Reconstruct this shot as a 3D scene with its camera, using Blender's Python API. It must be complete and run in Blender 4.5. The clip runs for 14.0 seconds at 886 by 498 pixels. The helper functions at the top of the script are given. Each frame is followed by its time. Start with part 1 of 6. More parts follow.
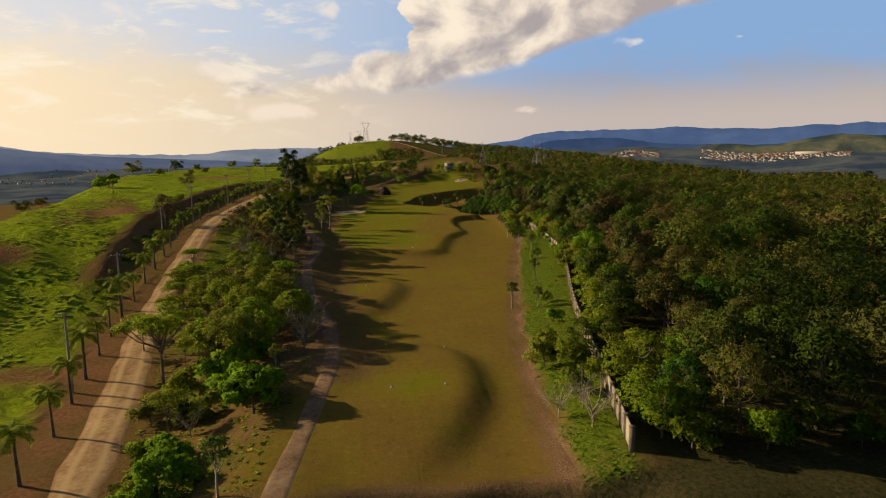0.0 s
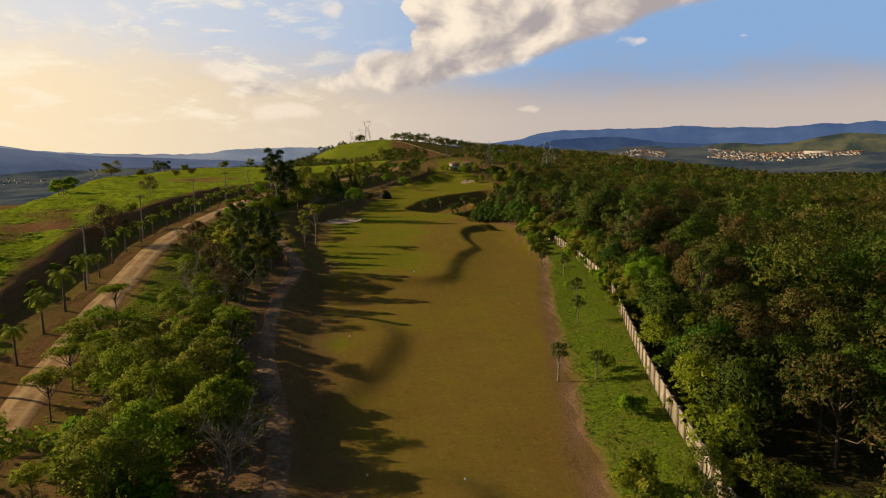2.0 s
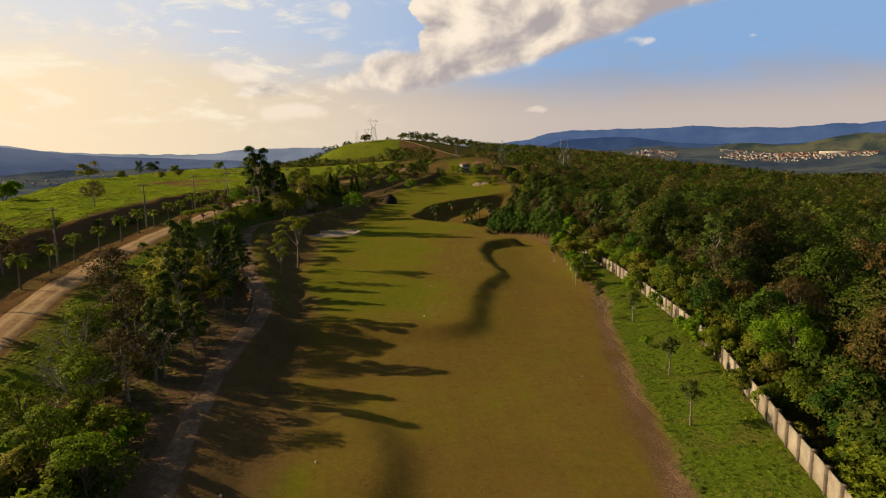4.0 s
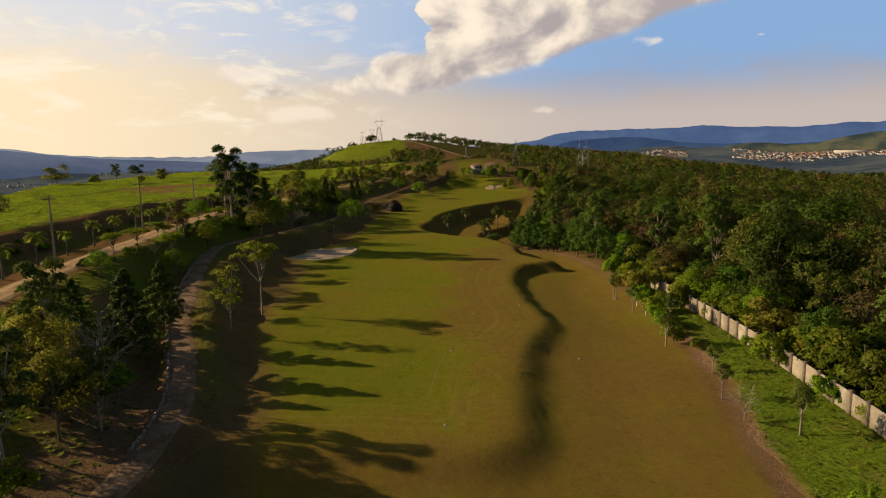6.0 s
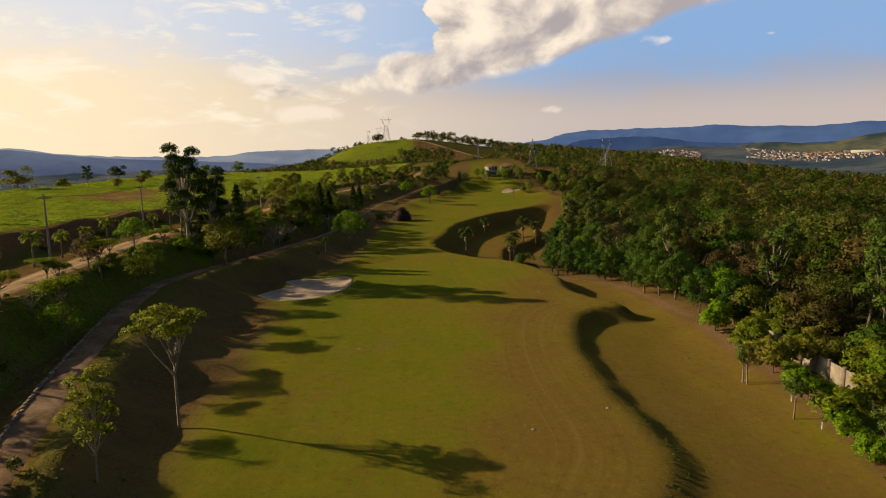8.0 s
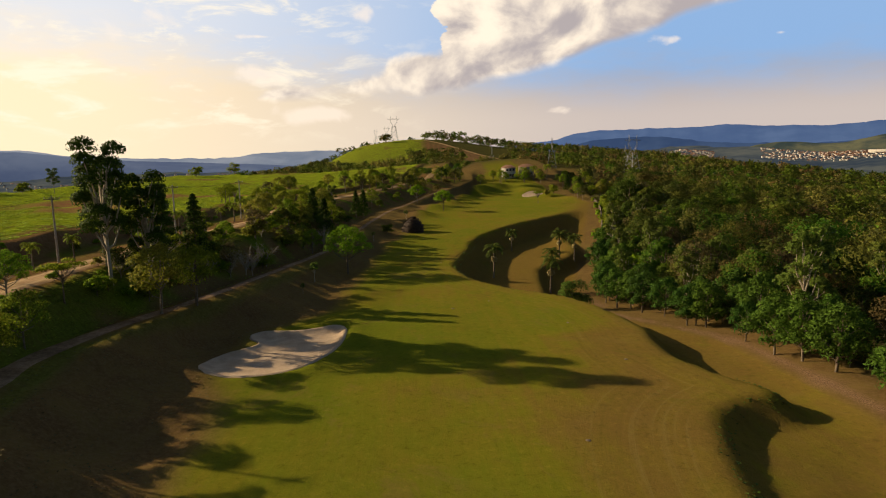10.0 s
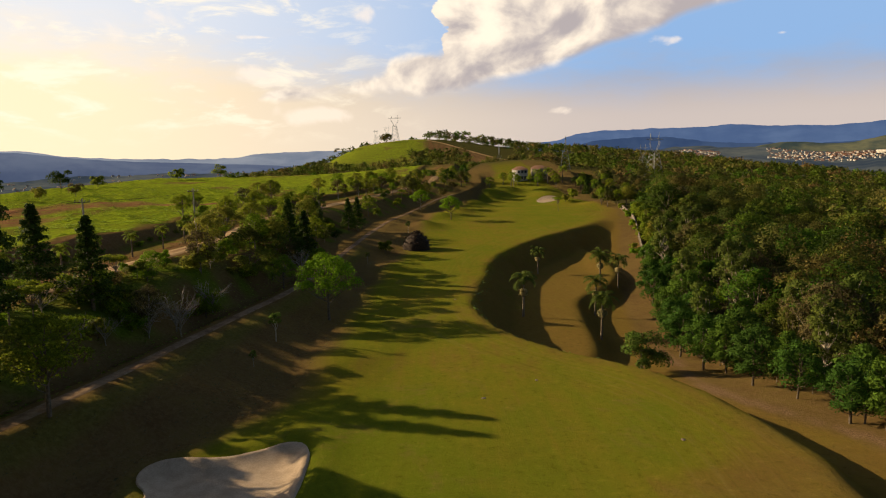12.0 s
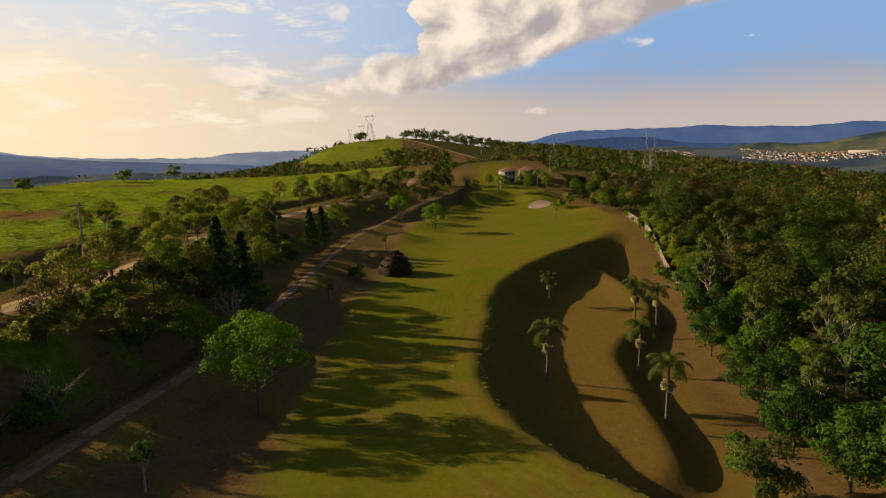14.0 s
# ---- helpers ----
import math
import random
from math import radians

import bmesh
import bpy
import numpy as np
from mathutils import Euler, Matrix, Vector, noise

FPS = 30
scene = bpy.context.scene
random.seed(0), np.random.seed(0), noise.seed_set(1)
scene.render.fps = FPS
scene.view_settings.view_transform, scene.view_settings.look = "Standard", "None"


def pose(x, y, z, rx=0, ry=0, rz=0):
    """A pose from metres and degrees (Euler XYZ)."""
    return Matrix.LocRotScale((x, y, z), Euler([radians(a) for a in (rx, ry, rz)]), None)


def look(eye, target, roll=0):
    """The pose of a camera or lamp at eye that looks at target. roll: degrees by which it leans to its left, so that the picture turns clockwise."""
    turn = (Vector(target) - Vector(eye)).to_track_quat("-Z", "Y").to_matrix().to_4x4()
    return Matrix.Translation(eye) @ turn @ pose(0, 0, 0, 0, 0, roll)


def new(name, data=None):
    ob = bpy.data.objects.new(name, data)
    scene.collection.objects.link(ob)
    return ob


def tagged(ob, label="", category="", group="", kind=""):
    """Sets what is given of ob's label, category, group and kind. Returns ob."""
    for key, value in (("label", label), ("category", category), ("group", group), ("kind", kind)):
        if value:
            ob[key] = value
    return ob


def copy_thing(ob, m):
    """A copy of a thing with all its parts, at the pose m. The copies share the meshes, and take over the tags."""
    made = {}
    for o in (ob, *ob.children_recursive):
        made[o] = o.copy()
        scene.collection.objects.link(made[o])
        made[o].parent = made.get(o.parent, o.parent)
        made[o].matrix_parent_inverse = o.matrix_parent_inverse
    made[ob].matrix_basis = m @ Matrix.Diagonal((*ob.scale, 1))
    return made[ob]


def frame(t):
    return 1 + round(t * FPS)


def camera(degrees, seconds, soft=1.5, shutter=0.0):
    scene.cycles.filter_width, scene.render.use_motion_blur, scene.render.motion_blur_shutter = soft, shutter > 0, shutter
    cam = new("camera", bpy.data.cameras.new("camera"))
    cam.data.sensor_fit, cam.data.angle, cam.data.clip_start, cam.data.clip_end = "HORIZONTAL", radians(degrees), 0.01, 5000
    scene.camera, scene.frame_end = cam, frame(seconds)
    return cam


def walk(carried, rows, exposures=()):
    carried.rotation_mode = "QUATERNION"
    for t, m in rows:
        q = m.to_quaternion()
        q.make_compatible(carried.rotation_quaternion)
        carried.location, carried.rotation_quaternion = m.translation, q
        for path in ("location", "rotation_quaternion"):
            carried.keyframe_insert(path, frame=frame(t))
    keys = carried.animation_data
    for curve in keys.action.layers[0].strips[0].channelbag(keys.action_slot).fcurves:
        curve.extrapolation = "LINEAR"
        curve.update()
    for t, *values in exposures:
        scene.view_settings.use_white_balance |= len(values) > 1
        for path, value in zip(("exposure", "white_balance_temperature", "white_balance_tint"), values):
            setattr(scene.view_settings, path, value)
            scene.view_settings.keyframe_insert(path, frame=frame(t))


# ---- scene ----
cam = camera(70.7, 14.0, soft=1.1)
PATH = [
    (0, (-6.371, 2.446, 23.876), (-6.176, 4.413, 23.571), -0.6),
    (0.5, (-5.953, 9.687, 23.938), (-5.759, 11.654, 23.632), -0.6),
    (1, (-5.512, 17.093, 24.011), (-5.32, 19.061, 23.705), -0.6),
    (1.5, (-5.036, 24.87, 24.061), (-4.847, 26.838, 23.755), -0.6),
    (2, (-4.538, 32.982, 24.063), (-4.353, 34.95, 23.756), -0.6),
    (2.5, (-4.132, 41.165, 24.018), (-3.953, 43.133, 23.711), -0.7),
    (3, (-3.789, 49.607, 23.967), (-3.616, 51.576, 23.66), -0.6),
    (5.5, (-2.599, 93.094, 23.265), (-2.454, 95.066, 22.963), -0.9),
    (6, (-2.394, 102.036, 23.253), (-2.255, 104.008, 22.952), -0.9),
    (6.5, (-2.29, 110.971, 23.286), (-2.156, 112.944, 22.985), -0.9),
    (7, (-2.253, 119.719, 23.39), (-2.125, 121.692, 23.088), -0.9),
    (7.5, (-2.262, 128.49, 23.487), (-2.141, 130.463, 23.185), -0.9),
    (8, (-2.398, 137.155, 23.574), (-2.283, 139.129, 23.272), -0.9),
    (10.5, (-3.572, 179.308, 23.102), (-3.487, 181.284, 22.805), -1.1),
    (11, (-3.621, 187.608, 23.157), (-3.539, 189.585, 22.861), -1.1),
    (11.5, (-3.821, 195.734, 23.203), (-3.737, 197.71, 22.906), -1.0),
    (12, (-4.002, 203.823, 23.285), (-3.916, 205.798, 22.988), -1.1),
    (12.5, (-4.259, 211.831, 23.37), (-4.153, 213.806, 23.072), -1.0),
    (13, (-4.505, 219.747, 23.375), (-4.367, 221.72, 23.078), -1.1),
    (13.5, (-4.47, 227.594, 23.356), (-4.32, 229.566, 23.058), -1.0),
    (14, (-4.232, 235.402, 23.346), (-4.071, 237.372, 23.047), -1.0),
]
walk(cam, [(t, look(eye, target, roll)) for t, eye, target, roll in PATH],
     [(0, 0.0), (6.5, 0.05), (8, 0.08), (10.5, 0.22), (11.8, 0.25), (13, 0.10), (14, 0.05)])


# ---- world, sun, exposure ----
SUN_EL, SUN_AZ = 21.3, -69.0     # degrees; azimuth from +y towards +x
sun = new("sun", bpy.data.lights.new("sun", "SUN"))
sun.data.energy, sun.data.angle, sun.data.color = 5.0, radians(0.6), (1.0, 0.77, 0.47)
to_sun = Vector((math.sin(radians(SUN_AZ)) * math.cos(radians(SUN_EL)), math.cos(radians(SUN_AZ)) * math.cos(radians(SUN_EL)), math.sin(radians(SUN_EL))))
sun.matrix_world = look(to_sun * 300, (0, 0, 0))


class Graph:
    """Short hand for node trees."""

    def __init__(self, tree):
        self.tree = tree
        tree.nodes.clear()

    def node(self, kind, *links, operation="", use_clamp=False, named=""):
        n = self.tree.nodes.new(kind)
        if operation:
            n.operation = operation
        if use_clamp:
            n.use_clamp = True
        if named:
            n.attribute_name = named
        for i, v in enumerate(links):
            self.put(n.inputs[i], v)
        return n

    def put(self, socket, v):
        if v is None:
            return
        if isinstance(v, bpy.types.NodeSocket):
            self.tree.links.new(v, socket)
        elif isinstance(v, tuple) and len(v) == 3 and socket.type == "RGBA":
            socket.default_value = (*v, 1)
        else:
            socket.default_value = v

    def math(self, op, a, b=0.0, c=0.0, clamp=False):
        return self.node("ShaderNodeMath", a, b, c, operation=op, use_clamp=clamp).outputs[0]

    def mix(self, f, a, b, blend="MIX"):
        n = self.node("ShaderNodeMix")
        n.data_type, n.blend_type, n.clamp_factor = "RGBA", blend, True
        for i, v in ((0, f), (6, a), (7, b)):
            self.put(n.inputs[i], v)
        return n.outputs[2]

    def step(self, v, lo, hi, a=0.0, b=1.0):
        n = self.node("ShaderNodeMapRange", v, lo, hi, a, b)
        n.interpolation_type = "SMOOTHSTEP"
        return n.outputs[0]

    def noise(self, at, scale, detail=4.0, rough=0.55, warp=0.0):
        n = self.node("ShaderNodeTexNoise", at)
        n.inputs["Scale"].default_value, n.inputs["Detail"].default_value = scale, detail
        n.inputs["Roughness"].default_value, n.inputs["Distortion"].default_value = rough, warp
        return n.outputs[0]

    def stretch(self, at, sx, sy, sz=1.0):
        return self.node("ShaderNodeVectorMath", at, (sx, sy, sz), operation="MULTIPLY").outputs[0]

    def ramp(self, v, *stops):
        n = self.node("ShaderNodeValToRGB", v)
        e = n.color_ramp.elements
        while len(e) < len(stops):
            e.new(0.5)
        for el, (p, c) in zip(e, stops):
            el.position, el.color = p, (*c, 1)
        return n.outputs[0]


def billow(g, at):
    """Rounded cloud heads: cells with finer noise on them."""
    rough = g.noise(at, 0.17, 7.0, 0.52, 0.35)
    n = g.node("ShaderNodeTexVoronoi")
    n.feature = "SMOOTH_F1"
    g.put(n.inputs["Vector"], g.node("ShaderNodeVectorMath", at, g.node("ShaderNodeVectorMath", g.node("ShaderNodeCombineXYZ", rough, g.noise(at, 0.33, 4.0, 0.5), 0.0).outputs[0], (3.0, 3.0, 0.0), operation="MULTIPLY").outputs[0], operation="ADD").outputs[0])
    n.inputs["Scale"].default_value, n.inputs["Smoothness"].default_value = 0.30, 0.8
    return g.math("ADD", g.math("MULTIPLY", rough, 0.88), g.math("MULTIPLY", g.math("SUBTRACT", 1.0, n.outputs["Distance"]), 0.12))


def sky_world():
    world = bpy.data.worlds.new("late_afternoon_sky")
    scene.world = world
    world.use_nodes = True
    g = Graph(world.node_tree)
    sky = g.node("ShaderNodeTexSky")
    sky.sky_type, sky.sun_disc, sky.sun_elevation, sky.sun_rotation = "NISHITA", False, radians(SUN_EL), radians(SUN_AZ % 360)
    sky.air_density, sky.dust_density = 1.0, 2.0
    base = g.node("ShaderNodeVectorMath", sky.outputs[0], (0.05, 0.05, 0.05), operation="MULTIPLY").outputs[0]
    way = g.node("ShaderNodeTexCoord").outputs["Generated"]
    xyz = g.node("ShaderNodeSeparateXYZ", way)
    x, y, z = xyz.outputs
    az = g.math("MULTIPLY", g.math("ARCTAN2", x, y), 57.2958)
    el = g.math("MULTIPLY", g.math("ARCSINE", z), 57.2958)
    # thin haze: cream towards the sun, dull rose away from it
    sunny = g.step(az, 22.0, -34.0)
    low = g.mix(sunny, (0.40, 0.36, 0.36), (1.0, 0.80, 0.53))
    top = g.mix(sunny, (0.25, 0.41, 0.67), (0.74, 0.74, 0.76))
    flat = g.node("ShaderNodeCombineXYZ", g.math("MULTIPLY", az, 0.05), g.math("MULTIPLY", el, 0.16), 0.0).outputs[0]
    veil = g.noise(flat, 2.4, 5.0, 0.6)
    rise = g.step(g.math("ADD", el, g.math("MULTIPLY", g.math("SUBTRACT", veil, 0.5), 7.0)), g.math("MULTIPLY_ADD", sunny, 3.5, 2.0), g.math("MULTIPLY_ADD", sunny, 3.0, 9.0))
    haze = g.mix(rise, low, top)
    haze = g.mix(g.math("MULTIPLY", g.step(el, 7.0, 2.5), g.step(az, -30.0, 0.0)), haze, g.mix(sunny, (0.55, 0.47, 0.43), (0.98, 0.80, 0.55)))
    # soft fair-weather cloud on the sunny side
    soft = g.noise(flat, 3.1, 7.0, 0.62, 0.4)
    bright = g.math("MULTIPLY", g.step(soft, 0.50, 0.66), g.math("MULTIPLY", g.step(az, 9.0, -16.0), g.step(el, 0.5, 4.0)))
    haze = g.mix(g.math("MULTIPLY", bright, 0.75), haze, (1.0, 0.88, 0.68))
    # the big cumulus bank
    spot = g.node("ShaderNodeCombineXYZ", az, g.math("MULTIPLY", el, 1.35), 0.0).outputs[0]
    puff = billow(g, spot)
    lump = g.noise(spot, 0.08, 3.0, 0.5)
    az_true = az
    az = g.math("ADD", az, g.math("ADD", g.math("MULTIPLY", g.math("SUBTRACT", puff, 0.5), 7.0), g.math("MULTIPLY", g.math("SUBTRACT", lump, 0.5), 5.0)))
    bottom = g.math("MAXIMUM", 5.45, g.math("MULTIPLY_ADD", g.math("SUBTRACT", az, 4.0), 0.275, 5.45))
    crest = g.math("ADD", g.math("MULTIPLY_ADD", g.math("ADD", az, 8.0), 0.30, 6.1), g.math("MULTIPLY", g.math("MAXIMUM", g.math("SUBTRACT", az, 2.4), 0.0), 3.6))
    crest = g.math("MINIMUM", crest, 19.0)
    body = g.math("MINIMUM", g.math("MULTIPLY", g.math("SUBTRACT", el, bottom), 1.0), g.math("SUBTRACT", crest, el))
    body = g.math("MINIMUM", body, g.math("MULTIPLY", g.math("SUBTRACT", 32.0, az), 0.35))
    az = az_true
    edge = g.math("ADD", g.math("MULTIPLY", g.math("SUBTRACT", puff, 0.5), 3.6), g.math("MULTIPLY", g.math("SUBTRACT", lump, 0.5), 2.6))
    body = g.math("ADD", g.math("ADD", body, edge), 0.25)
    solid = g.step(body, -0.1, 0.8)
    # other small puffs: azimuth, elevation, half width, half height
    for a, e, w, h in ((-4.1, 12.0, 1.3, 0.8), (-21.5, 11.6, 3.4, 1.5), (12.7, 3.6, 1.9, 0.55), (-12.6, 10.1, 2.4, 0.22), (22.8, 9.1, 1.6, 0.5), (-12.0, 6.7, 2.6, 0.9), (-8.4, 7.2, 1.4, 0.7), (-8.5, 3.8, 3.6, 0.8), (30.4, 8.9, 0.7, 0.25)):
        u, v = g.math("DIVIDE", g.math("SUBTRACT", az, a), w), g.math("DIVIDE", g.math("SUBTRACT", el, e), h)
        r = g.math("SQRT", g.math("ADD", g.math("MULTIPLY", u, u), g.math("MULTIPLY", v, v)))
        one = g.step(g.math("ADD", g.math("SUBTRACT", 1.0, r), g.math("MULTIPLY", g.math("SUBTRACT", puff, 0.5), 7.0)), 0.2, 1.1, 0.0, 0.6)
        solid = g.math("MAXIMUM", solid, one)
    side = g.node("ShaderNodeVectorMath", spot, (-1.3, 1.2, 0.0), operation="ADD").outputs[0]
    relief = g.math("SUBTRACT", puff, billow(g, side))
    lit = g.math("ADD", g.math("MULTIPLY", relief, 3.2), g.math("MULTIPLY", g.math("SUBTRACT", el, bottom), 0.06))
    lit = g.math("ADD", g.math("ADD", lit, 0.10), g.math("MULTIPLY", g.math("SUBTRACT", 14.0, az), 0.014))
    cloud = g.mix(g.step(lit, -0.15, 0.85), (0.42, 0.37, 0.37), (0.98, 0.84, 0.67))
    cloud = g.mix(g.step(body, -0.6, 0.3), (0.98, 0.83, 0.68), cloud)
    haze = g.mix(solid, haze, cloud)
    keep = g.math("MULTIPLY", g.step(el, 26.0, 13.0), g.step(g.math("ABSOLUTE", az), 95.0, 50.0))
    colour = g.mix(keep, base, haze)
    ground = g.step(el, -3.0, -1.0)
    colour = g.mix(ground, (0.10, 0.12, 0.10), colour)
    back = g.node("ShaderNodeBackground", colour, 1.0)
    g.node("ShaderNodeOutputWorld", back.outputs[0])


sky_world()


# ---- materials ----
def material(name):
    m = bpy.data.materials.new(name)
    m.use_nodes = True
    return m, Graph(m.node_tree)


def finish(g, colour, rough=0.85, bump=None, strength=0.3, distance=0.1, metal=0.0, glow=None, thin=0.0, spec=0.25, nap=None):
    b = g.node("ShaderNodeBsdfPrincipled")
    g.put(b.inputs["Base Color"], colour)
    g.put(b.inputs["Roughness"], rough)
    b.inputs["Metallic"].default_value, b.inputs["Specular IOR Level"].default_value = metal, spec
    if bump is not None:
        n = g.node("ShaderNodeBump")
        n.inputs["Strength"].default_value, n.inputs["Distance"].default_value = strength, distance
        g.put(n.inputs["Height"], bump)
        g.put(b.inputs["Normal"], n.outputs[0])
    if nap:
        b.inputs["Sheen Weight"].default_value, b.inputs["Sheen Roughness"].default_value = nap[0], 0.5
        g.put(b.inputs["Sheen Tint"], nap[1])
    if glow:
        g.put(b.inputs["Emission Color"], colour)
        b.inputs["Emission Strength"].default_value = glow
    out = b.outputs[0]
    if thin:
        t = g.node("ShaderNodeBsdfTranslucent")
        g.put(t.inputs["Color"], colour)
        mix = g.node("ShaderNodeMixShader", thin, out, t.outputs[0])
        out = mix.outputs[0]
    g.node("ShaderNodeOutputMaterial", out)


def plain_stuff(name, dark, light, scale=4.0, rough=0.85, strength=0.35, metal=0.0, fine=None):
    """Grained material: stains at one scale, grain at a finer one."""
    m, g = material(name)
    at = g.node("ShaderNodeNewGeometry").outputs["Position"]
    a, b = g.noise(at, scale, 5.0), g.noise(at, fine or scale * 9, 3.0, 0.6)
    rnd = g.node("ShaderNodeObjectInfo").outputs["Random"]
    f = g.math("ADD", g.math("MULTIPLY", a, 0.9), g.math("MULTIPLY", g.math("SUBTRACT", b, 0.5), 0.6))
    f = g.math("ADD", f, g.math("MULTIPLY", g.math("SUBTRACT", rnd, 0.5), 0.25))
    finish(g, g.mix(g.step(f, 0.2, 0.75), dark, light), rough, b, strength, 0.04, metal)
    return m


def foliage(name, *tones, thin=0.35, grain=6.5):
    """Leaves: the tone runs with the tree, each leaf a little off it."""
    m, g = material(name)
    rnd = g.node("ShaderNodeObjectInfo").outputs["Random"]
    own = g.node("ShaderNodeAttribute", named="tone").outputs["Fac"]
    leaf = g.node("ShaderNodeNewGeometry").outputs["Random Per Island"]
    v = g.math("FRACT", g.math("ADD", own, rnd))
    c = g.ramp(v, *[(i / max(1, len(tones) - 1), t) for i, t in enumerate(tones)])
    c = g.mix(g.math("MULTIPLY", leaf, 0.55), c, g.mix(1.0, c, (1.5, 1.5, 1.25), "MULTIPLY"))
    c = g.mix(g.step(leaf, 0.75, 1.0, 0.0, 0.45), c, g.mix(1.0, c, (0.55, 0.6, 0.5), "MULTIPLY"))
    # single leaves within each spray
    at = g.node("ShaderNodeNewGeometry").outputs["Position"]
    cell = g.node("ShaderNodeTexVoronoi", at)
    cell.inputs["Scale"].default_value = grain
    own_leaf = g.node("ShaderNodeSeparateColor", cell.outputs["Color"]).outputs[0]
    c = g.mix(g.step(own_leaf, 0.5, 0.0, 0.0, 0.75), c, g.mix(1.0, c, (0.55, 0.60, 0.50), "MULTIPLY"))
    c = g.mix(g.step(own_leaf, 0.55, 1.0, 0.0, 0.8), c, g.mix(1.0, c, (1.85, 1.8, 1.55), "MULTIPLY"))
    finish(g, c, 0.65, g.math("MULTIPLY", cell.outputs["Distance"], -1.0), 0.4, 0.1, thin=thin, spec=0.05)
    return m


LEAF_MIXED = foliage("foliage_mixed", (0.027, 0.050, 0.007), (0.066, 0.092, 0.012), (0.046, 0.118, 0.010), (0.118, 0.114, 0.024), (0.028, 0.054, 0.008), (0.150, 0.098, 0.038), (0.072, 0.118, 0.011), (0.036, 0.062, 0.010), (0.104, 0.104, 0.028), (0.047, 0.084, 0.010))
# the mixed leaves again, browner, with far-off brightness put into the colour
LEAF_WOODS_LIGHTENED = foliage("foliage_woods_lightened", (0.046, 0.068, 0.010), (0.096, 0.116, 0.016), (0.064, 0.132, 0.012), (0.158, 0.140, 0.032), (0.046, 0.072, 0.012), (0.190, 0.126, 0.052), (0.098, 0.138, 0.014), (0.058, 0.082, 0.014), (0.150, 0.134, 0.038), (0.072, 0.104, 0.014), grain=2.6)
LEAF_FRESH = foliage("foliage_fresh", (0.127, 0.230, 0.011), (0.172, 0.270, 0.014), thin=0.45)
LEAF_BANK = foliage("foliage_bank", (0.124, 0.166, 0.013), (0.187, 0.215, 0.018), (0.135, 0.224, 0.013), (0.243, 0.215, 0.036), (0.108, 0.143, 0.016), (0.196, 0.247, 0.018), thin=0.5)
LEAF_DEEP = foliage("foliage_deep", (0.036, 0.062, 0.010), (0.058, 0.092, 0.012), thin=0.25)
LEAF_GREEN = foliage("foliage_green", (0.030, 0.070, 0.012), (0.046, 0.100, 0.014), (0.075, 0.130, 0.016), (0.038, 0.080, 0.014), thin=0.3)
LEAF_DRY = foliage("foliage_dry", (0.085, 0.062, 0.026), (0.11, 0.088, 0.040), (0.075, 0.075, 0.030))
LEAF_OLIVE = foliage("foliage_olive", (0.075, 0.100, 0.022), (0.105, 0.130, 0.026), (0.080, 0.135, 0.022))
LEAF_PALM = foliage("foliage_palm", (0.157, 0.203, 0.024), (0.222, 0.263, 0.030), thin=0.5)
LEAF_PALM_DARK = foliage("foliage_palm_dark", (0.060, 0.085, 0.016), (0.095, 0.120, 0.022), thin=0.35)
LEAF_YELLOW = foliage("foliage_yellow", (0.26, 0.23, 0.03), (0.32, 0.27, 0.04), thin=0.4)
LEAF_SPRAY = foliage("foliage_spray", (0.144, 0.210, 0.014), (0.187, 0.240, 0.017), (0.193, 0.210, 0.022), thin=0.5)
PALM_SEED = plain_stuff("palm_seed", (0.30, 0.24, 0.10), (0.48, 0.40, 0.18), 6)
BARK = plain_stuff("bark", (0.10, 0.075, 0.05), (0.24, 0.19, 0.14), 5)
BARK_PALE = plain_stuff("pale_bark", (0.22, 0.18, 0.13), (0.42, 0.36, 0.28), 5)
PLASTER = plain_stuff("weathered_concrete", (0.25, 0.205, 0.15), (0.46, 0.40, 0.31), 0.9, fine=9)
PILLAR = plain_stuff("stained_concrete", (0.10, 0.08, 0.06), (0.24, 0.19, 0.15), 1.6)
STEEL = plain_stuff("galvanised_steel", (0.22, 0.23, 0.24), (0.36, 0.37, 0.38), 2, 0.6, metal=0.3)
POLE = plain_stuff("pole_concrete", (0.26, 0.22, 0.18), (0.42, 0.38, 0.33), 2)
THATCH = plain_stuff("dark_thatch", (0.025, 0.016, 0.010), (0.075, 0.045, 0.028), 3)
ROOF_TILE = plain_stuff("clay_roof", (0.20, 0.10, 0.06), (0.32, 0.17, 0.11), 0.5)
WHITE_WALL = plain_stuff("painted_wall", (0.42, 0.39, 0.34), (0.62, 0.58, 0.52), 0.2)
GLASS = plain_stuff("window_glass", (0.02, 0.025, 0.03), (0.04, 0.05, 0.06), 1, 0.1)
SAND = plain_stuff("bunker_sand", (0.38, 0.28, 0.185), (0.54, 0.41, 0.285), 0.8, 0.95, 0.5)
STONE = plain_stuff("kerb_stone", (0.17, 0.125, 0.085), (0.34, 0.27, 0.19), 2.0)
FLAG = plain_stuff("tee_marker", (0.65, 0.63, 0.58), (0.78, 0.76, 0.70), 2)


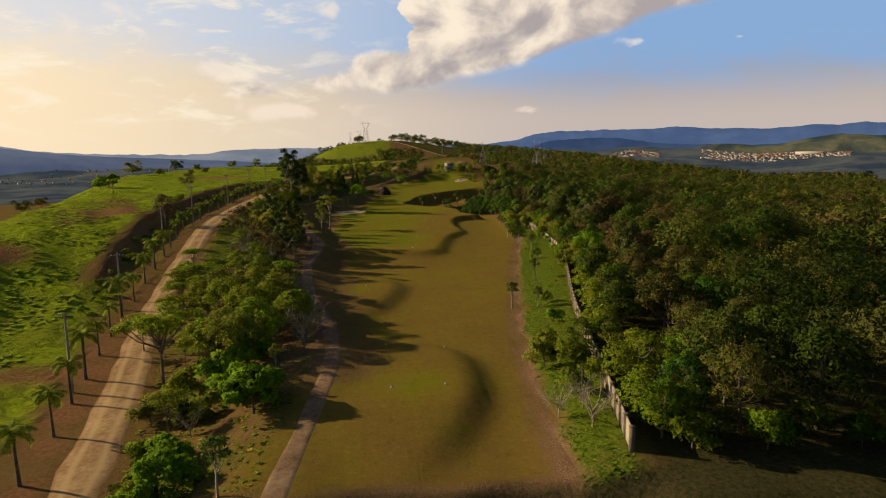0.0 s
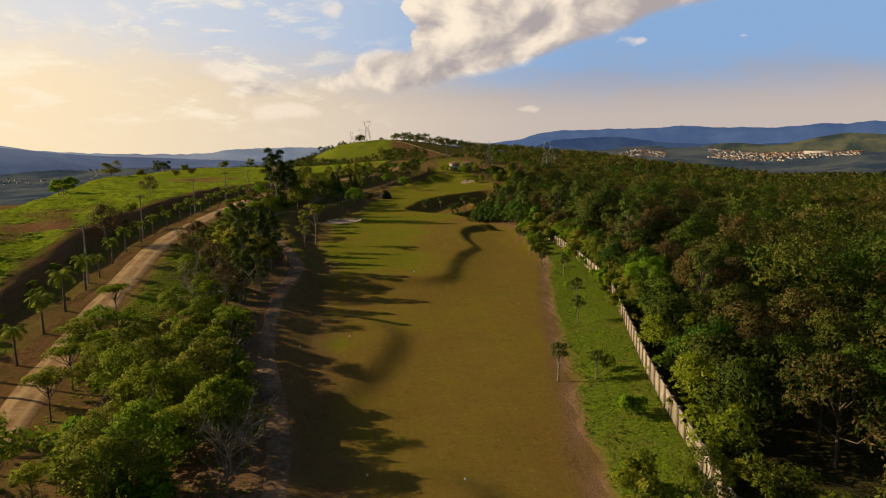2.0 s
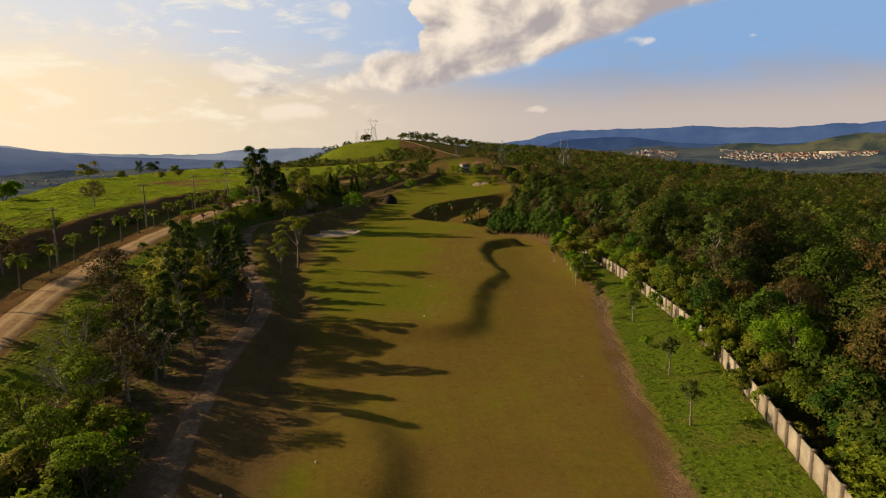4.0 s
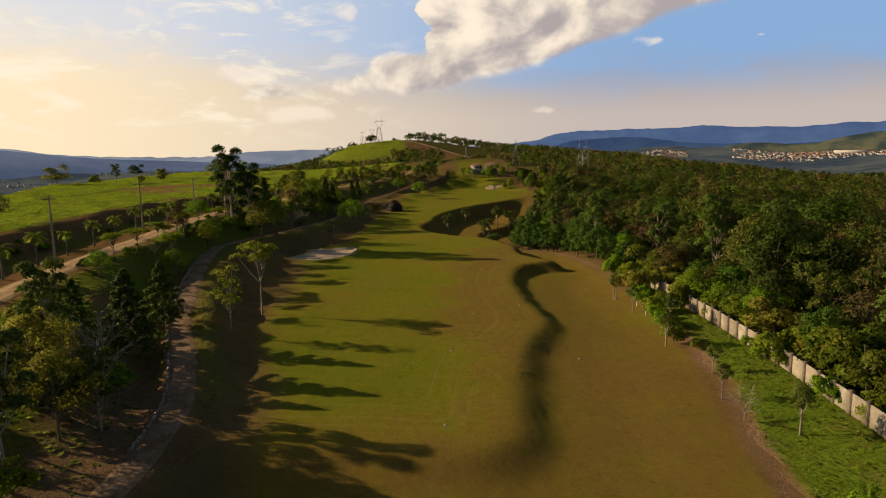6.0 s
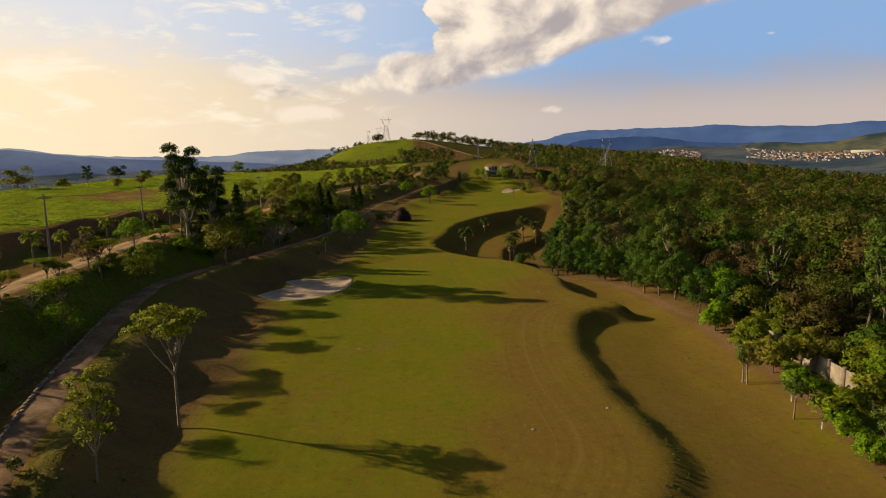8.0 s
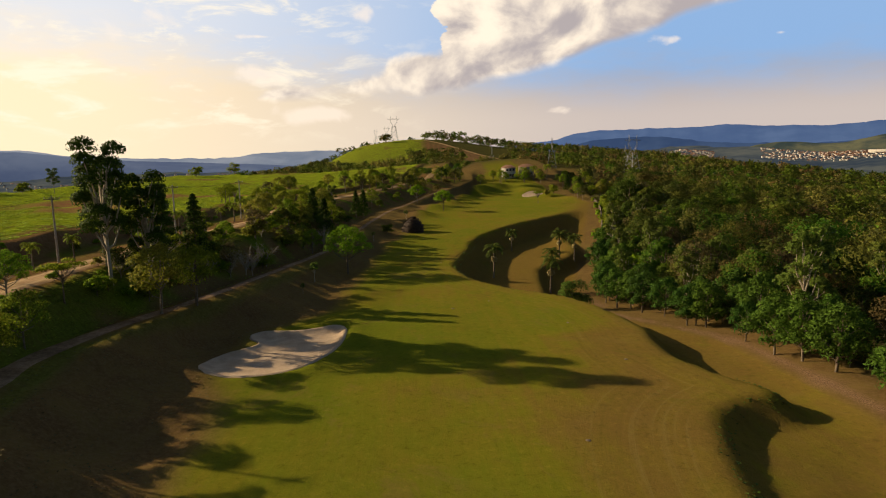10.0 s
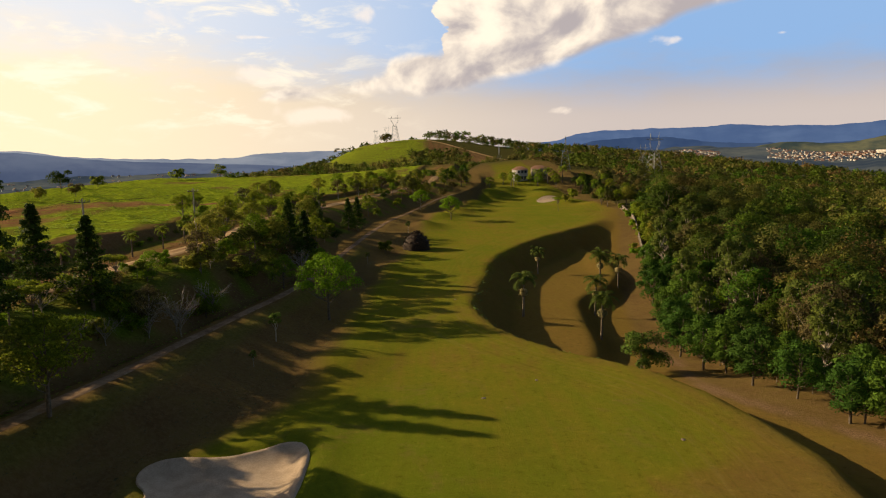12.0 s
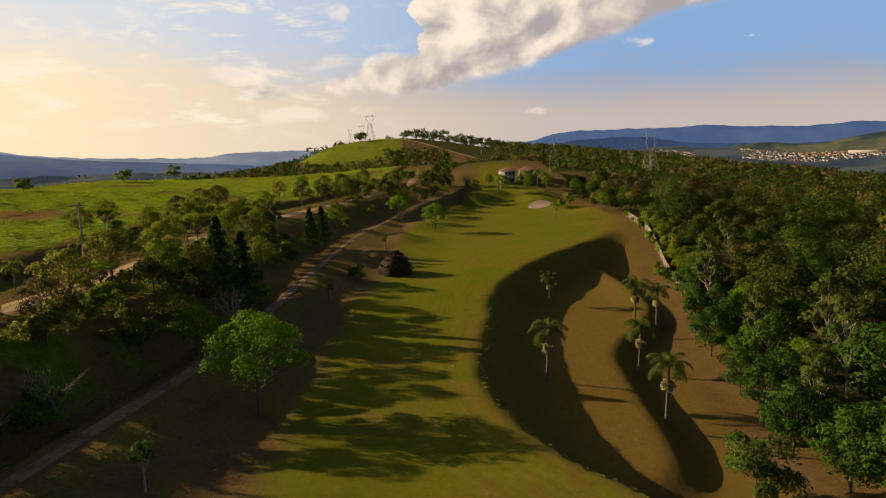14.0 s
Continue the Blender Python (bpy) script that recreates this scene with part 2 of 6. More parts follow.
def ground_material():
    m, g = material("golf_ground")
    at = g.node("ShaderNodeNewGeometry").outputs["Position"]
    one = g.node("ShaderNodeAttribute", named="zone_one")
    two = g.node("ShaderNodeAttribute", named="zone_two")
    r1, r2 = g.node("ShaderNodeSeparateColor", one.outputs["Color"]), g.node("ShaderNodeSeparateColor", two.outputs["Color"])
    mown, lush, litter, soil = r1.outputs[0], r1.outputs[1], r1.outputs[2], one.outputs["Alpha"]
    pasture, floor, green, crop = r2.outputs[0], r2.outputs[1], r2.outputs[2], two.outputs["Alpha"]
    big, mid, fine = g.noise(at, 0.035, 4.0, 0.6), g.noise(at, 0.28, 6.0, 0.62, 0.6), g.noise(at, 2.6, 5.0, 0.65)
    tiny = g.noise(at, 9.0, 3.0, 0.6)
    # dry turf, the base of all
    rough = g.mix(g.step(mid, 0.3, 0.7), (0.118, 0.066, 0.028), (0.158, 0.104, 0.034))
    rough = g.mix(g.step(fine, 0.35, 0.75), rough, (0.18, 0.112, 0.050))
    # mown grass with faint mower lanes
    lanes = g.noise(g.stretch(at, 0.75, 0.012, 0.0), 1.0, 5.0, 0.68, 0.35)
    dry = g.math("ADD", g.math("MULTIPLY_ADD", big, 1.0, -0.22), g.math("ADD", g.math("MULTIPLY", g.math("SUBTRACT", lanes, 0.5), 0.4), g.math("MULTIPLY_ADD", mid, 0.4, 0.22)))
    dry = g.math("SUBTRACT", dry, g.math("MULTIPLY", g.math("SUBTRACT", green, 0.48), 0.8))
    turf = g.ramp(g.step(dry, 0.25, 1.1), (0.0, (0.122, 0.150, 0.010)), (0.4, (0.170, 0.155, 0.014)), (0.7, (0.184, 0.130, 0.022)), (1.0, (0.176, 0.106, 0.028)))
    turf = g.mix(g.step(fine, 0.5, 0.8, 0.0, 0.35), turf, (0.19, 0.165, 0.02))
    turf = g.mix(g.step(tiny, 0.45, 0.75, 0.0, 0.35), turf, (0.085, 0.082, 0.009))
    turf = g.mix(g.step(g.noise(at, 0.75, 5.0, 0.7), 0.56, 0.76, 0.0, 0.22), turf, (0.085, 0.075, 0.012))
    worn = g.noise(g.stretch(at, 1.6, 0.05, 0.0), 1.0, 6.0, 0.7, 0.2)
    turf = g.mix(g.step(worn, 0.54, 0.72, 0.0, 0.14), turf, (0.20, 0.160, 0.035))
    turf = g.mix(g.step(worn, 0.46, 0.30, 0.0, 0.14), turf, (0.085, 0.085, 0.010))
    lip = g.node("ShaderNodeAttribute", named="lip").outputs["Fac"]
    sep = g.node("ShaderNodeSeparateXYZ", at)
    track = g.noise(g.node("ShaderNodeCombineXYZ", g.math("MULTIPLY", lip, 1.5), g.math("MULTIPLY", sep.outputs[1], 0.03), 0.0).outputs[0], 1.0, 5.0, 0.65, 0.5)
    where = g.math("MULTIPLY", g.step(lip, -11.0, -8.0), g.step(lip, -0.6, -2.0))
    turf = g.mix(g.math("MULTIPLY", where, g.step(track, 0.52, 0.70, 0.0, 0.34)), turf, (0.235, 0.175, 0.060))
    turf = g.mix(g.math("MULTIPLY", where, g.step(track, 0.48, 0.34, 0.0, 0.25)), turf, (0.110, 0.085, 0.016))
    scuff = g.noise(at, 0.11, 7.0, 0.72, 0.8)
    turf = g.mix(g.step(scuff, 0.54, 0.68, 0.0, 0.5), turf, (0.190, 0.132, 0.036))
    turf = g.mix(g.step(scuff, 0.45, 0.33, 0.0, 0.35), turf, (0.105, 0.112, 0.010))
    mottle = g.noise(at, 1.3, 9.0, 0.78, 0.3)
    turf = g.mix(g.step(mottle, 0.48, 0.30, 0.0, 0.7), turf, g.mix(1.0, turf, (0.55, 0.58, 0.6), "MULTIPLY"))
    turf = g.mix(g.step(mottle, 0.52, 0.72, 0.0, 0.7), turf, g.mix(1.0, turf, (1.45, 1.35, 1.5), "MULTIPLY"))
    c = g.mix(mown, rough, turf)
    wild = g.mix(g.step(fine, 0.3, 0.7), (0.080, 0.118, 0.010), (0.140, 0.198, 0.014))
    wild = g.mix(g.step(mid, 0.45, 0.68, 0.0, 0.7), wild, (0.15, 0.135, 0.03))
    c = g.mix(lush, c, wild)
    leafy = g.mix(g.step(tiny, 0.35, 0.7), (0.115, 0.066, 0.040), (0.31, 0.185, 0.115))
    c = g.mix(g.math("MULTIPLY", litter, g.step(fine, 0.2, 0.5, 0.5, 1.0)), c, leafy)
    tufts = g.noise(g.stretch(at, 1.0, 1.0, 0.2), 0.55, 6.0, 0.7, 1.2)
    field = g.mix(g.step(tufts, 0.35, 0.62), (0.120, 0.170, 0.011), (0.290, 0.370, 0.018))
    field = g.mix(g.step(g.noise(g.stretch(at, 1.0, 0.45, 0.2), 0.16, 5.0, 0.65, 1.5), 0.42, 0.62, 0.0, 0.5), field, (0.150, 0.165, 0.020))
    field = g.mix(g.step(mid, 0.55, 0.72, 0.0, 0.7), field, (0.20, 0.20, 0.03))
    field = g.mix(g.step(g.noise(at, 0.022, 5.0, 0.6, 0.8), 0.57, 0.66, 0.0, 0.85), field, (0.155, 0.088, 0.040))
    c = g.mix(pasture, c, field)
    rows = g.noise(g.stretch(at, 0.3, 0.05, 0.0), 1.0, 4.0)
    c = g.mix(crop, c, g.mix(g.step(rows, 0.35, 0.65), (0.14, 0.068, 0.040), (0.20, 0.105, 0.060)))
    # dark woodland litter, which also serves as painted shade before the start
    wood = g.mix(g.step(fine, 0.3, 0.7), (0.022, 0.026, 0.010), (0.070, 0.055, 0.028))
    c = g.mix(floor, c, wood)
    earth = g.mix(g.step(fine, 0.3, 0.75), (0.17, 0.072, 0.038), (0.30, 0.15, 0.085))
    c = g.mix(g.math("MULTIPLY", soil, g.step(mid, 0.30, 0.55, 0.35, 1.0)), c, earth)
    shape = g.math("ADD", g.math("MULTIPLY", fine, 0.7), g.math("MULTIPLY", tiny, 0.35))
    shape = g.math("ADD", shape, g.math("MULTIPLY", tufts, g.math("MULTIPLY", g.math("ADD", pasture, lush), 5.0)))
    shape = g.math("MULTIPLY", shape, g.math("MULTIPLY_ADD", mown, -0.55, 1.0))
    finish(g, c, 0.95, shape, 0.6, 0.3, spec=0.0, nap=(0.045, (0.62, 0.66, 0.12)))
    return m


def track_material(name, dark, mid, light, ruts=0.0):
    """Packed earth: dust, stones, and wheel lanes that follow the u of the strip."""
    m, g = material(name)
    at = g.node("ShaderNodeNewGeometry").outputs["Position"]
    across = g.node("ShaderNodeAttribute", named="across").outputs["Fac"]
    a, b, t = g.noise(at, 0.35, 5.0), g.noise(at, 2.2, 5.0, 0.65), g.noise(at, 8.0, 3.0)
    f = g.math("ADD", g.math("MULTIPLY", a, 0.6), g.math("MULTIPLY", b, 0.5))
    c = g.ramp(g.step(f, 0.3, 0.8), (0.0, dark), (0.5, mid), (1.0, light))
    if ruts:
        lane = g.math("ABSOLUTE", g.math("SUBTRACT", g.math("ABSOLUTE", across), 0.42))
        c = g.mix(g.math("MULTIPLY", g.step(lane, 0.22, 0.02), ruts), c, light)
        c = g.mix(g.step(g.math("ADD", g.math("ABSOLUTE", across), g.math("MULTIPLY", b, 0.5)), 1.0, 1.25), c, dark)
    c = g.mix(g.step(t, 0.55, 0.8, 0.0, 0.5), c, dark)
    finish(g, c, 0.95, g.math("ADD", b, g.math("MULTIPLY", t, 0.5)), 0.5, 0.08, spec=0.1)
    return m


GROUND = ground_material()
ROAD = track_material("dirt_road", (0.21, 0.115, 0.052), (0.38, 0.238, 0.112), (0.53, 0.37, 0.185), 0.75)
CARTWAY = track_material("cart_path_earth", (0.100, 0.057, 0.030), (0.225, 0.142, 0.078), (0.34, 0.235, 0.145))


def mesh_of(name, verts, faces, mat, tone=None, smooth_faces=False, normals=None):
    me = bpy.data.meshes.new(name)
    verts, faces = np.asarray(verts, np.float32), np.asarray(faces, np.int32)
    n, k = faces.shape
    me.vertices.add(len(verts))
    me.vertices.foreach_set("co", verts.ravel())
    me.loops.add(n * k)
    me.loops.foreach_set("vertex_index", faces.ravel())
    me.polygons.add(n)
    me.polygons.foreach_set("loop_start", np.arange(0, n * k, k, dtype=np.int32))
    me.update(calc_edges=True)
    me.validate()
    me.materials.append(mat)
    if normals is not None:
        me.polygons.foreach_set("use_smooth", np.ones(n, bool))
        me.normals_split_custom_set_from_vertices(np.asarray(normals, np.float32))
    if smooth_faces:
        me.polygons.foreach_set("use_smooth", np.ones(n, bool))
    if tone is not None:
        me.attributes.new("tone", "FLOAT", "POINT").data.foreach_set("value", np.asarray(tone, np.float32))
    return me


def part(name, me, parent=None, label=""):
    ob = new(name, me)
    ob.parent = parent
    return tagged(ob, label)


def merged(pieces):
    """Joins (verts, faces) pieces into one pair; all faces have as many corners."""
    vs, fs, k = [], [], 0
    for v, f in pieces:
        vs.append(np.asarray(v, float))
        fs.append(np.asarray(f, int) + k)
        k += len(v)
    return np.concatenate(vs), np.concatenate(fs)


# ---- lie of the land ----
def smooth(v):
    v = np.clip(v, 0.0, 1.0)
    return v * v * (3 - 2 * v)


def along(y, *pairs):
    """A height or an offset that changes along the hole: pairs of (y, value)."""
    ys, vs = zip(*pairs)
    return np.interp(y, ys, vs)


def glide(y, *pairs):
    """The same, rounded off at the corners."""
    return sum(along(np.asarray(y, float) + d, *pairs) for d in (-6, -3, 0, 3, 6)) / 5


def edge_distance(x, y, line):
    """Signed distance to a closed outline: negative inside."""
    x, y = np.broadcast_arrays(np.asarray(x, float), np.asarray(y, float))
    if x.size < 64:
        a = np.array(line)
        b = np.roll(a, -1, axis=0)
        px, py = x.ravel()[:, None], y.ravel()[:, None]
        (ax, ay), (bx, by) = a.T, b.T
        dx, dy = bx - ax, by - ay
        k = np.clip(((px - ax) * dx + (py - ay) * dy) / (dx * dx + dy * dy), 0, 1)
        gap = np.hypot(px - ax - k * dx, py - ay - k * dy).min(axis=1)
        cross = ((ay > py) != (by > py)) & (px < ax + (py - ay) / np.where(dy == 0, 1, dy) * dx)
        return np.where(cross.sum(axis=1) % 2 == 1, -gap, gap).reshape(x.shape)
    best = np.full(x.shape, 1e9)
    inside = np.zeros(x.shape, bool)
    for (ax, ay), (bx, by) in zip(line, line[1:] + line[:1]):
        dx, dy = bx - ax, by - ay
        k = np.clip(((x - ax) * dx + (y - ay) * dy) / (dx * dx + dy * dy), 0, 1)
        best = np.minimum(best, np.hypot(x - ax - k * dx, y - ay - k * dy))
        if dy:
            inside ^= ((ay > y) != (by > y)) & (x < ax + (y - ay) / dy * dx)
    return np.where(inside, -best, best)


def rounded(line, turns=2):
    """A closed outline with its corners cut round."""
    for _ in range(turns):
        out = []
        for (ax, ay), (bx, by) in zip(line, line[1:] + line[:1]):
            out += [(ax * 0.75 + bx * 0.25, ay * 0.75 + by * 0.25), (ax * 0.25 + bx * 0.75, ay * 0.25 + by * 0.75)]
        line = out
    return line


UPPER = rounded([(-60, 150), (-10, 147), (2, 144), (6.3, 147), (8, 154.5), (9.2, 162), (11.4, 169.5), (15.3, 176), (16.2, 183), (15.2, 192), (15.8, 202), (17.4, 211), (19.6, 217), (23.6, 220.6), (28, 221.3), (26.2, 224.5), (23.8, 229), (22.8, 236), (24.2, 246),
                 (23, 256), (18.5, 265), (12, 271), (5, 283), (3.5, 298), (8, 318), (12.5, 342), (28, 368), (52, 395), (75, 440), (90, 620), (-60, 620)], 2)
TEE_ONE = rounded([(-14, 26), (-10, 36), (-6.5, 44), (-2.5, 50), (0.3, 56), (1.8, 63), (1.2, 73), (-8, 78), (-14, 74)])
TEE_TWO = rounded([(-24, 72), (-13, 82), (-9, 95), (-6, 104), (-4.5, 113), (-9, 122), (-24, 126)])
SHELF = rounded([(-5, 276), (16, 282), (20.5, 286), (23, 305), (25.5, 319), (36, 331), (42, 345), (42, 385), (-5, 385)])
BUNKER = rounded([(-25.3, 231.8), (-26.3, 235.5), (-25.6, 238.6), (-22.3, 240.2), (-21.6, 242.2), (-23.7, 244.4), (-23.6, 247.2), (-21, 247.7), (-18.5, 247.2), (-16, 248.2), (-13.8, 249.8), (-12.3, 248.4), (-12.1, 243.5), (-12.5, 239), (-14, 234.6), (-16, 231.8), (-19, 230.4), (-22.8, 230.2)])
BUNKER_FAR = rounded([(50.5, 481), (56, 478), (61, 481), (63, 487), (59, 491), (52, 488)])


# grassy humps: x, y, radius, height
MOUNDS = ((-7, 372, 5, 1.6), (-2, 394, 6, 2.2), (4, 418, 6, 2.0), (12, 436, 6, 2.4), (20, 470, 7, 3.0), (31, 505, 8, 3.4), (42, 512, 7, 3.4), (60, 512, 8, 2.6), (72, 462, 6, 1.6), (-9, 330, 4, 0.9), (-11, 308, 4, 0.8), (-13, 270, 4, 0.7))


def path_x(y):
    return glide(y, (0, -13), (40, -14.5), (55, -13), (71, -11.8), (85, -14), (100, -18), (115, -20), (135, -22), (148, -20.5), (156, -21.5), (172, -27.5), (194, -33),
                 (215, -37), (228, -38), (238, -35.5), (251, -31), (266, -28.3), (282, -25.4), (297, -22), (341, -19), (370, -16.5), (400, -12), (460, 5), (520, 30))


def path_z(y):
    return glide(y, (40, 0.75), (50, 0.95), (60, 1.35), (75, 1.6), (100, 1.9), (130, 1.6), (157, 2.9), (171, 4.1), (184, 4.9), (221, 6.0), (251, 5.3), (266, 4.8), (282, 4.2), (297, 3.9), (341, 3.1), (370, 2.9), (420, 3.6), (520, 8))


def road_x(y):
    return glide(y, (-40, -20), (45, -29.5), (70, -34.6), (89, -39.5), (105, -42), (129, -44.5), (150, -47.3), (165, -48), (190, -46.5), (213, -45.5), (240, -47), (265, -45.5),
                 (282, -42.7), (300, -40), (314, -38), (330, -39.5), (360, -41), (400, -33), (450, -15), (520, 5), (620, 20))


def road_z(y):
    return glide(y, (40, -2.2), (70, -1.4), (89, -0.8), (105, 0.8), (120, 3.4), (150, 6.5), (190, 9.3), (215, 10), (300, 9.6), (330, 9), (400, 8), (520, 10), (620, 14))


def foot_x(y):
    """Where the bank on the cart path's side meets the mown grass."""
    return np.maximum(path_x(y) + 2.0, glide(y, (0, -10), (70, -9), (100, -13), (140, -17), (160, -16.5), (176, -22.4), (200, -22), (222, -22.6), (234, -26.4), (246, -26), (256, -18), (275, -16), (290, -15.6),
                      (310, -14.2), (330, -12.6), (350, -8), (400, -3), (430, 3), (480, 20), (560, 40)))


def fence_x(y):
    return glide(y, (0, 2), (46, 12.3), (72, 17.7), (90, 21.6), (112, 27.5), (135, 33.5), (157, 35.6), (180, 37.4), (200, 38.5), (250, 42), (300, 43), (357, 54), (398, 65.4), (440, 75), (620, 110))


def wood_x(y):
    """The edge of the woodland on the far side of the hole."""
    return np.where(y < 207, fence_x(y) + 1.2, np.where(y > 372, fence_x(y) + 1.0, along(y, (207, 39.5), (228, 40), (247, 38.5), (262, 36), (282, 34.5), (300, 38), (320, 44), (340, 51.5), (345, 53), (372, 60))))


def ridge_x(y):
    return along(y, (-100, -82), (60, -72), (140, -84), (210, -98), (250, -110), (335, -135), (375, -150), (520, -164), (560, -150), (800, -200))


def land(x, y):
    """Height of the ground at x, y."""
    x, y = np.broadcast_arrays(np.asarray(x, float), np.asarray(y, float))
    low = glide(y, (0, 0.4), (45, 0.3), (97, 0), (130, -0.1), (166, 0.7), (205, 0.3), (235, -0.6), (255, -1.6), (275, -3.6))
    pit = -6.6 + 2.5 * smooth(1 - edge_distance(x, y, SHELF) / 4.5) + 5.0 * smooth((y - 362) / 46) + 0.12 * np.clip(x - 36, 0, 25)
    low = low + (pit - low) * smooth((y - 264) / 32)
    high = glide(y, (140, 1.5), (168, 1.9), (186, 2.1), (230, 2), (260, 1.4), (290, 1), (320, 0.2), (350, 0.8), (420, 2), (480, 1.2), (520, 4), (620, 12))
    d = edge_distance(x, y, UPPER)
    wide = along(y, (140, 5), (150, 3.1), (166, 3.3), (174, 3.0), (181, 2.3), (200, 2.7), (212, 3.0), (225, 3.6), (262, 4.2), (285, 6.0), (330, 6.5), (400, 7))
    d = d + 0.18 * np.sin(y * 0.36 + 0.2 * x) + 0.1 * np.sin(y * 0.9 - 0.3 * x)
    fall = np.clip(1 - d / wide, 0, 1)
    apron = along(y, (145, 0.3), (165, 0.34), (178, 0.52), (212, 0.52), (222, 0.15), (232, 0))
    fall = (1 - apron) * (0.55 * smooth(fall) + 0.45 * fall) + apron * np.clip(1 - d / 9.5, 0, 1)
    z = low + (high - low) * fall
    z = z + 1.05 * smooth(1 - edge_distance(x, y, TEE_ONE) / 3.8) * smooth((y - 38) / 20) + 0.9 * smooth(1 - edge_distance(x, y, TEE_TWO) / 4.2) * smooth((y - 84) / 15)
    z = z + 0.9 * smooth((x - fence_x(y) + 9) / 9) * smooth((270 - y) / 30)
    # sand hollows with a raised lip
    for line, deep in ((BUNKER, 0.55), (BUNKER_FAR, 0.2)):
        e = edge_distance(x, y, line)
        z = z - deep * smooth(0.25 - e / 2.5) + 0.5 * deep * np.exp(-((e - 1.2) / 1.2) ** 2)
    z = z + 2.2 * np.exp(-(((x - 64) / 7) ** 2 + ((y - 476) / 7) ** 2)) + 2.4 * np.exp(-(((x - 57) / 9) ** 2 + ((y - 495) / 9) ** 2))
    for mx, my, mr, mh in MOUNDS:
        z = z + mh * np.exp(-(((x - mx) / mr) ** 2 + ((y - my) / (1.3 * mr)) ** 2))
    # the bank up to the cart path, the slope to the dirt road, the cut and the pasture
    fx, px, pz, rx, rz = foot_x(y), path_x(y), path_z(y), road_x(y), road_z(y)
    shelf = along(y, (150, 1.6), (165, 3.3), (175, 3.8), (200, 4.0), (224, 4.4), (238, 2.6), (252, 1.6))
    k = np.clip((fx - x) / np.maximum(fx - px - shelf, 0.3), 0, 1)
    k = k ** along(y, (160, 1.0), (176, 1.5), (228, 1.5), (246, 1.25), (258, 1.0))
    round_off = along(y, (242, 0.35), (258, 0.08))
    z = z + (pz - z) * (round_off * smooth(k) + (1 - round_off) * k)
    k = smooth((px - 1.8 - x) / np.maximum(px - rx - 5.5, 1))
    z = z + (rz - z) * k
    # a gully beside the cart path, the bank above it and the flat verge of the road
    gap = np.maximum(px - rx - 3.2, 3)
    s, t = np.minimum(1, gap / 12), px - x
    gully = pz - 0.8 * s * smooth((t - 1.6) / 1.4) + (0.8 * s + 0.8 * (rz - pz)) * smooth((t - 3.6 * s) / (6.4 * s)) + 0.2 * (rz - pz) * np.clip((t - 9 * s) / np.maximum(gap - 9 * s, 1), 0, 1)
    z = z + (gully - z) * smooth((y - 148) / 14) * smooth((335 - y) / 25) * smooth((t - 1.5) / 0.6)
    cut = along(y, (-50, 0), (60, 0.2), (105, 0.6), (125, 1.8), (150, 2.6), (250, 2.4), (330, 1.8), (450, 1))
    z = z + 1.25 * cut * smooth((rx - 10 - x) / 3.2)
    rg = ridge_x(y)
    rise = along(y, (0, 2.2), (80, 3), (120, 3), (150, 1.4), (200, -0.9), (260, -0.6), (300, 0.7), (380, 2.8), (440, 2.6), (520, 1.2), (560, 0.6), (620, -9), (800, -24))
    span = np.maximum(rx - 15 - rg, 10)
    z = z + rise * smooth((rx - 15 - x) / span)
    z = z - 0.44 * np.maximum(0, np.sqrt((rg + 4 - x).clip(0) ** 2 + 80) - 8.94)
    # woodland floor falling away past the wall
    r = np.maximum(0, x - fence_x(y) - 2)
    z = z - np.minimum(0.085 * r, 14 + 0.02 * r) * smooth(r / 30) - 12 * smooth((r - 380) / 500)
    # ground behind the start falls off
    z = z - 3.2 * smooth((43.4 + 0.5 * np.sin(x * 0.6) + 0.06 * np.maximum(x - 6, 0) - y) / 5) * smooth((x + 12) / 6) * smooth((14 - x) / 8) - 2.5 * smooth((40 - y) / 12) * smooth((x - 6) / 8)
    # far country: the hill with the masts, the long wooded ridge
    z = z * (1 - smooth((y - 560) / 200) * smooth((x + 260) / 160))
    z = z + 26 * np.exp(-((y - 1010) / 190) ** 2) * smooth((x + 150) / 90) * smooth((520 - x) / 420)
    z = z + 17.5 * np.exp(-(((x - 5) / 100) ** 2 + ((y - 985) / 140) ** 2))
    z = z + 11 * smooth((y - 495) / 110) * np.exp(-((x - 95) / 95) ** 2) * smooth((900 - y) / 300)
    z = z - 34 * smooth((x - 270) / 400) * smooth((y - 350) / 450)
    far = np.hypot(x, y - 150)
    z = z - 55 * smooth((far - 1300) / 900) - 25 * smooth((y - 1150) / 300)
    z = np.maximum(z, -75 + 0 * z)
    # spurs and dips on the bank above the mown grass
    bank = smooth((fx + 4 - x) / 5) * smooth((x - px - 1.6) / 2) * smooth((y - 150) / 15)
    z = z + bank * along(y, (236, 1), (262, 0.3)) * (0.4 * np.sin(y * 0.24 + 0.12 * x) + 0.22 * np.sin(y * 0.57 - 0.3 * x))
    # small swells
    wild = smooth((rx - 8 - x) / 10) + smooth((x - fence_x(y) - 3) / 10)
    z = z + wild * (0.22 * np.sin(x * 0.21 + 1.3 * np.sin(y * 0.09)) * np.sin(y * 0.17 + 0.7) + 0.2 * np.sin(x * 0.53 + y * 0.31))
    z = z + 0.06 * np.sin(x * 0.4 + y * 0.13) * np.sin(y * 0.23)
    return z
# ---- end of the lie of the land ----

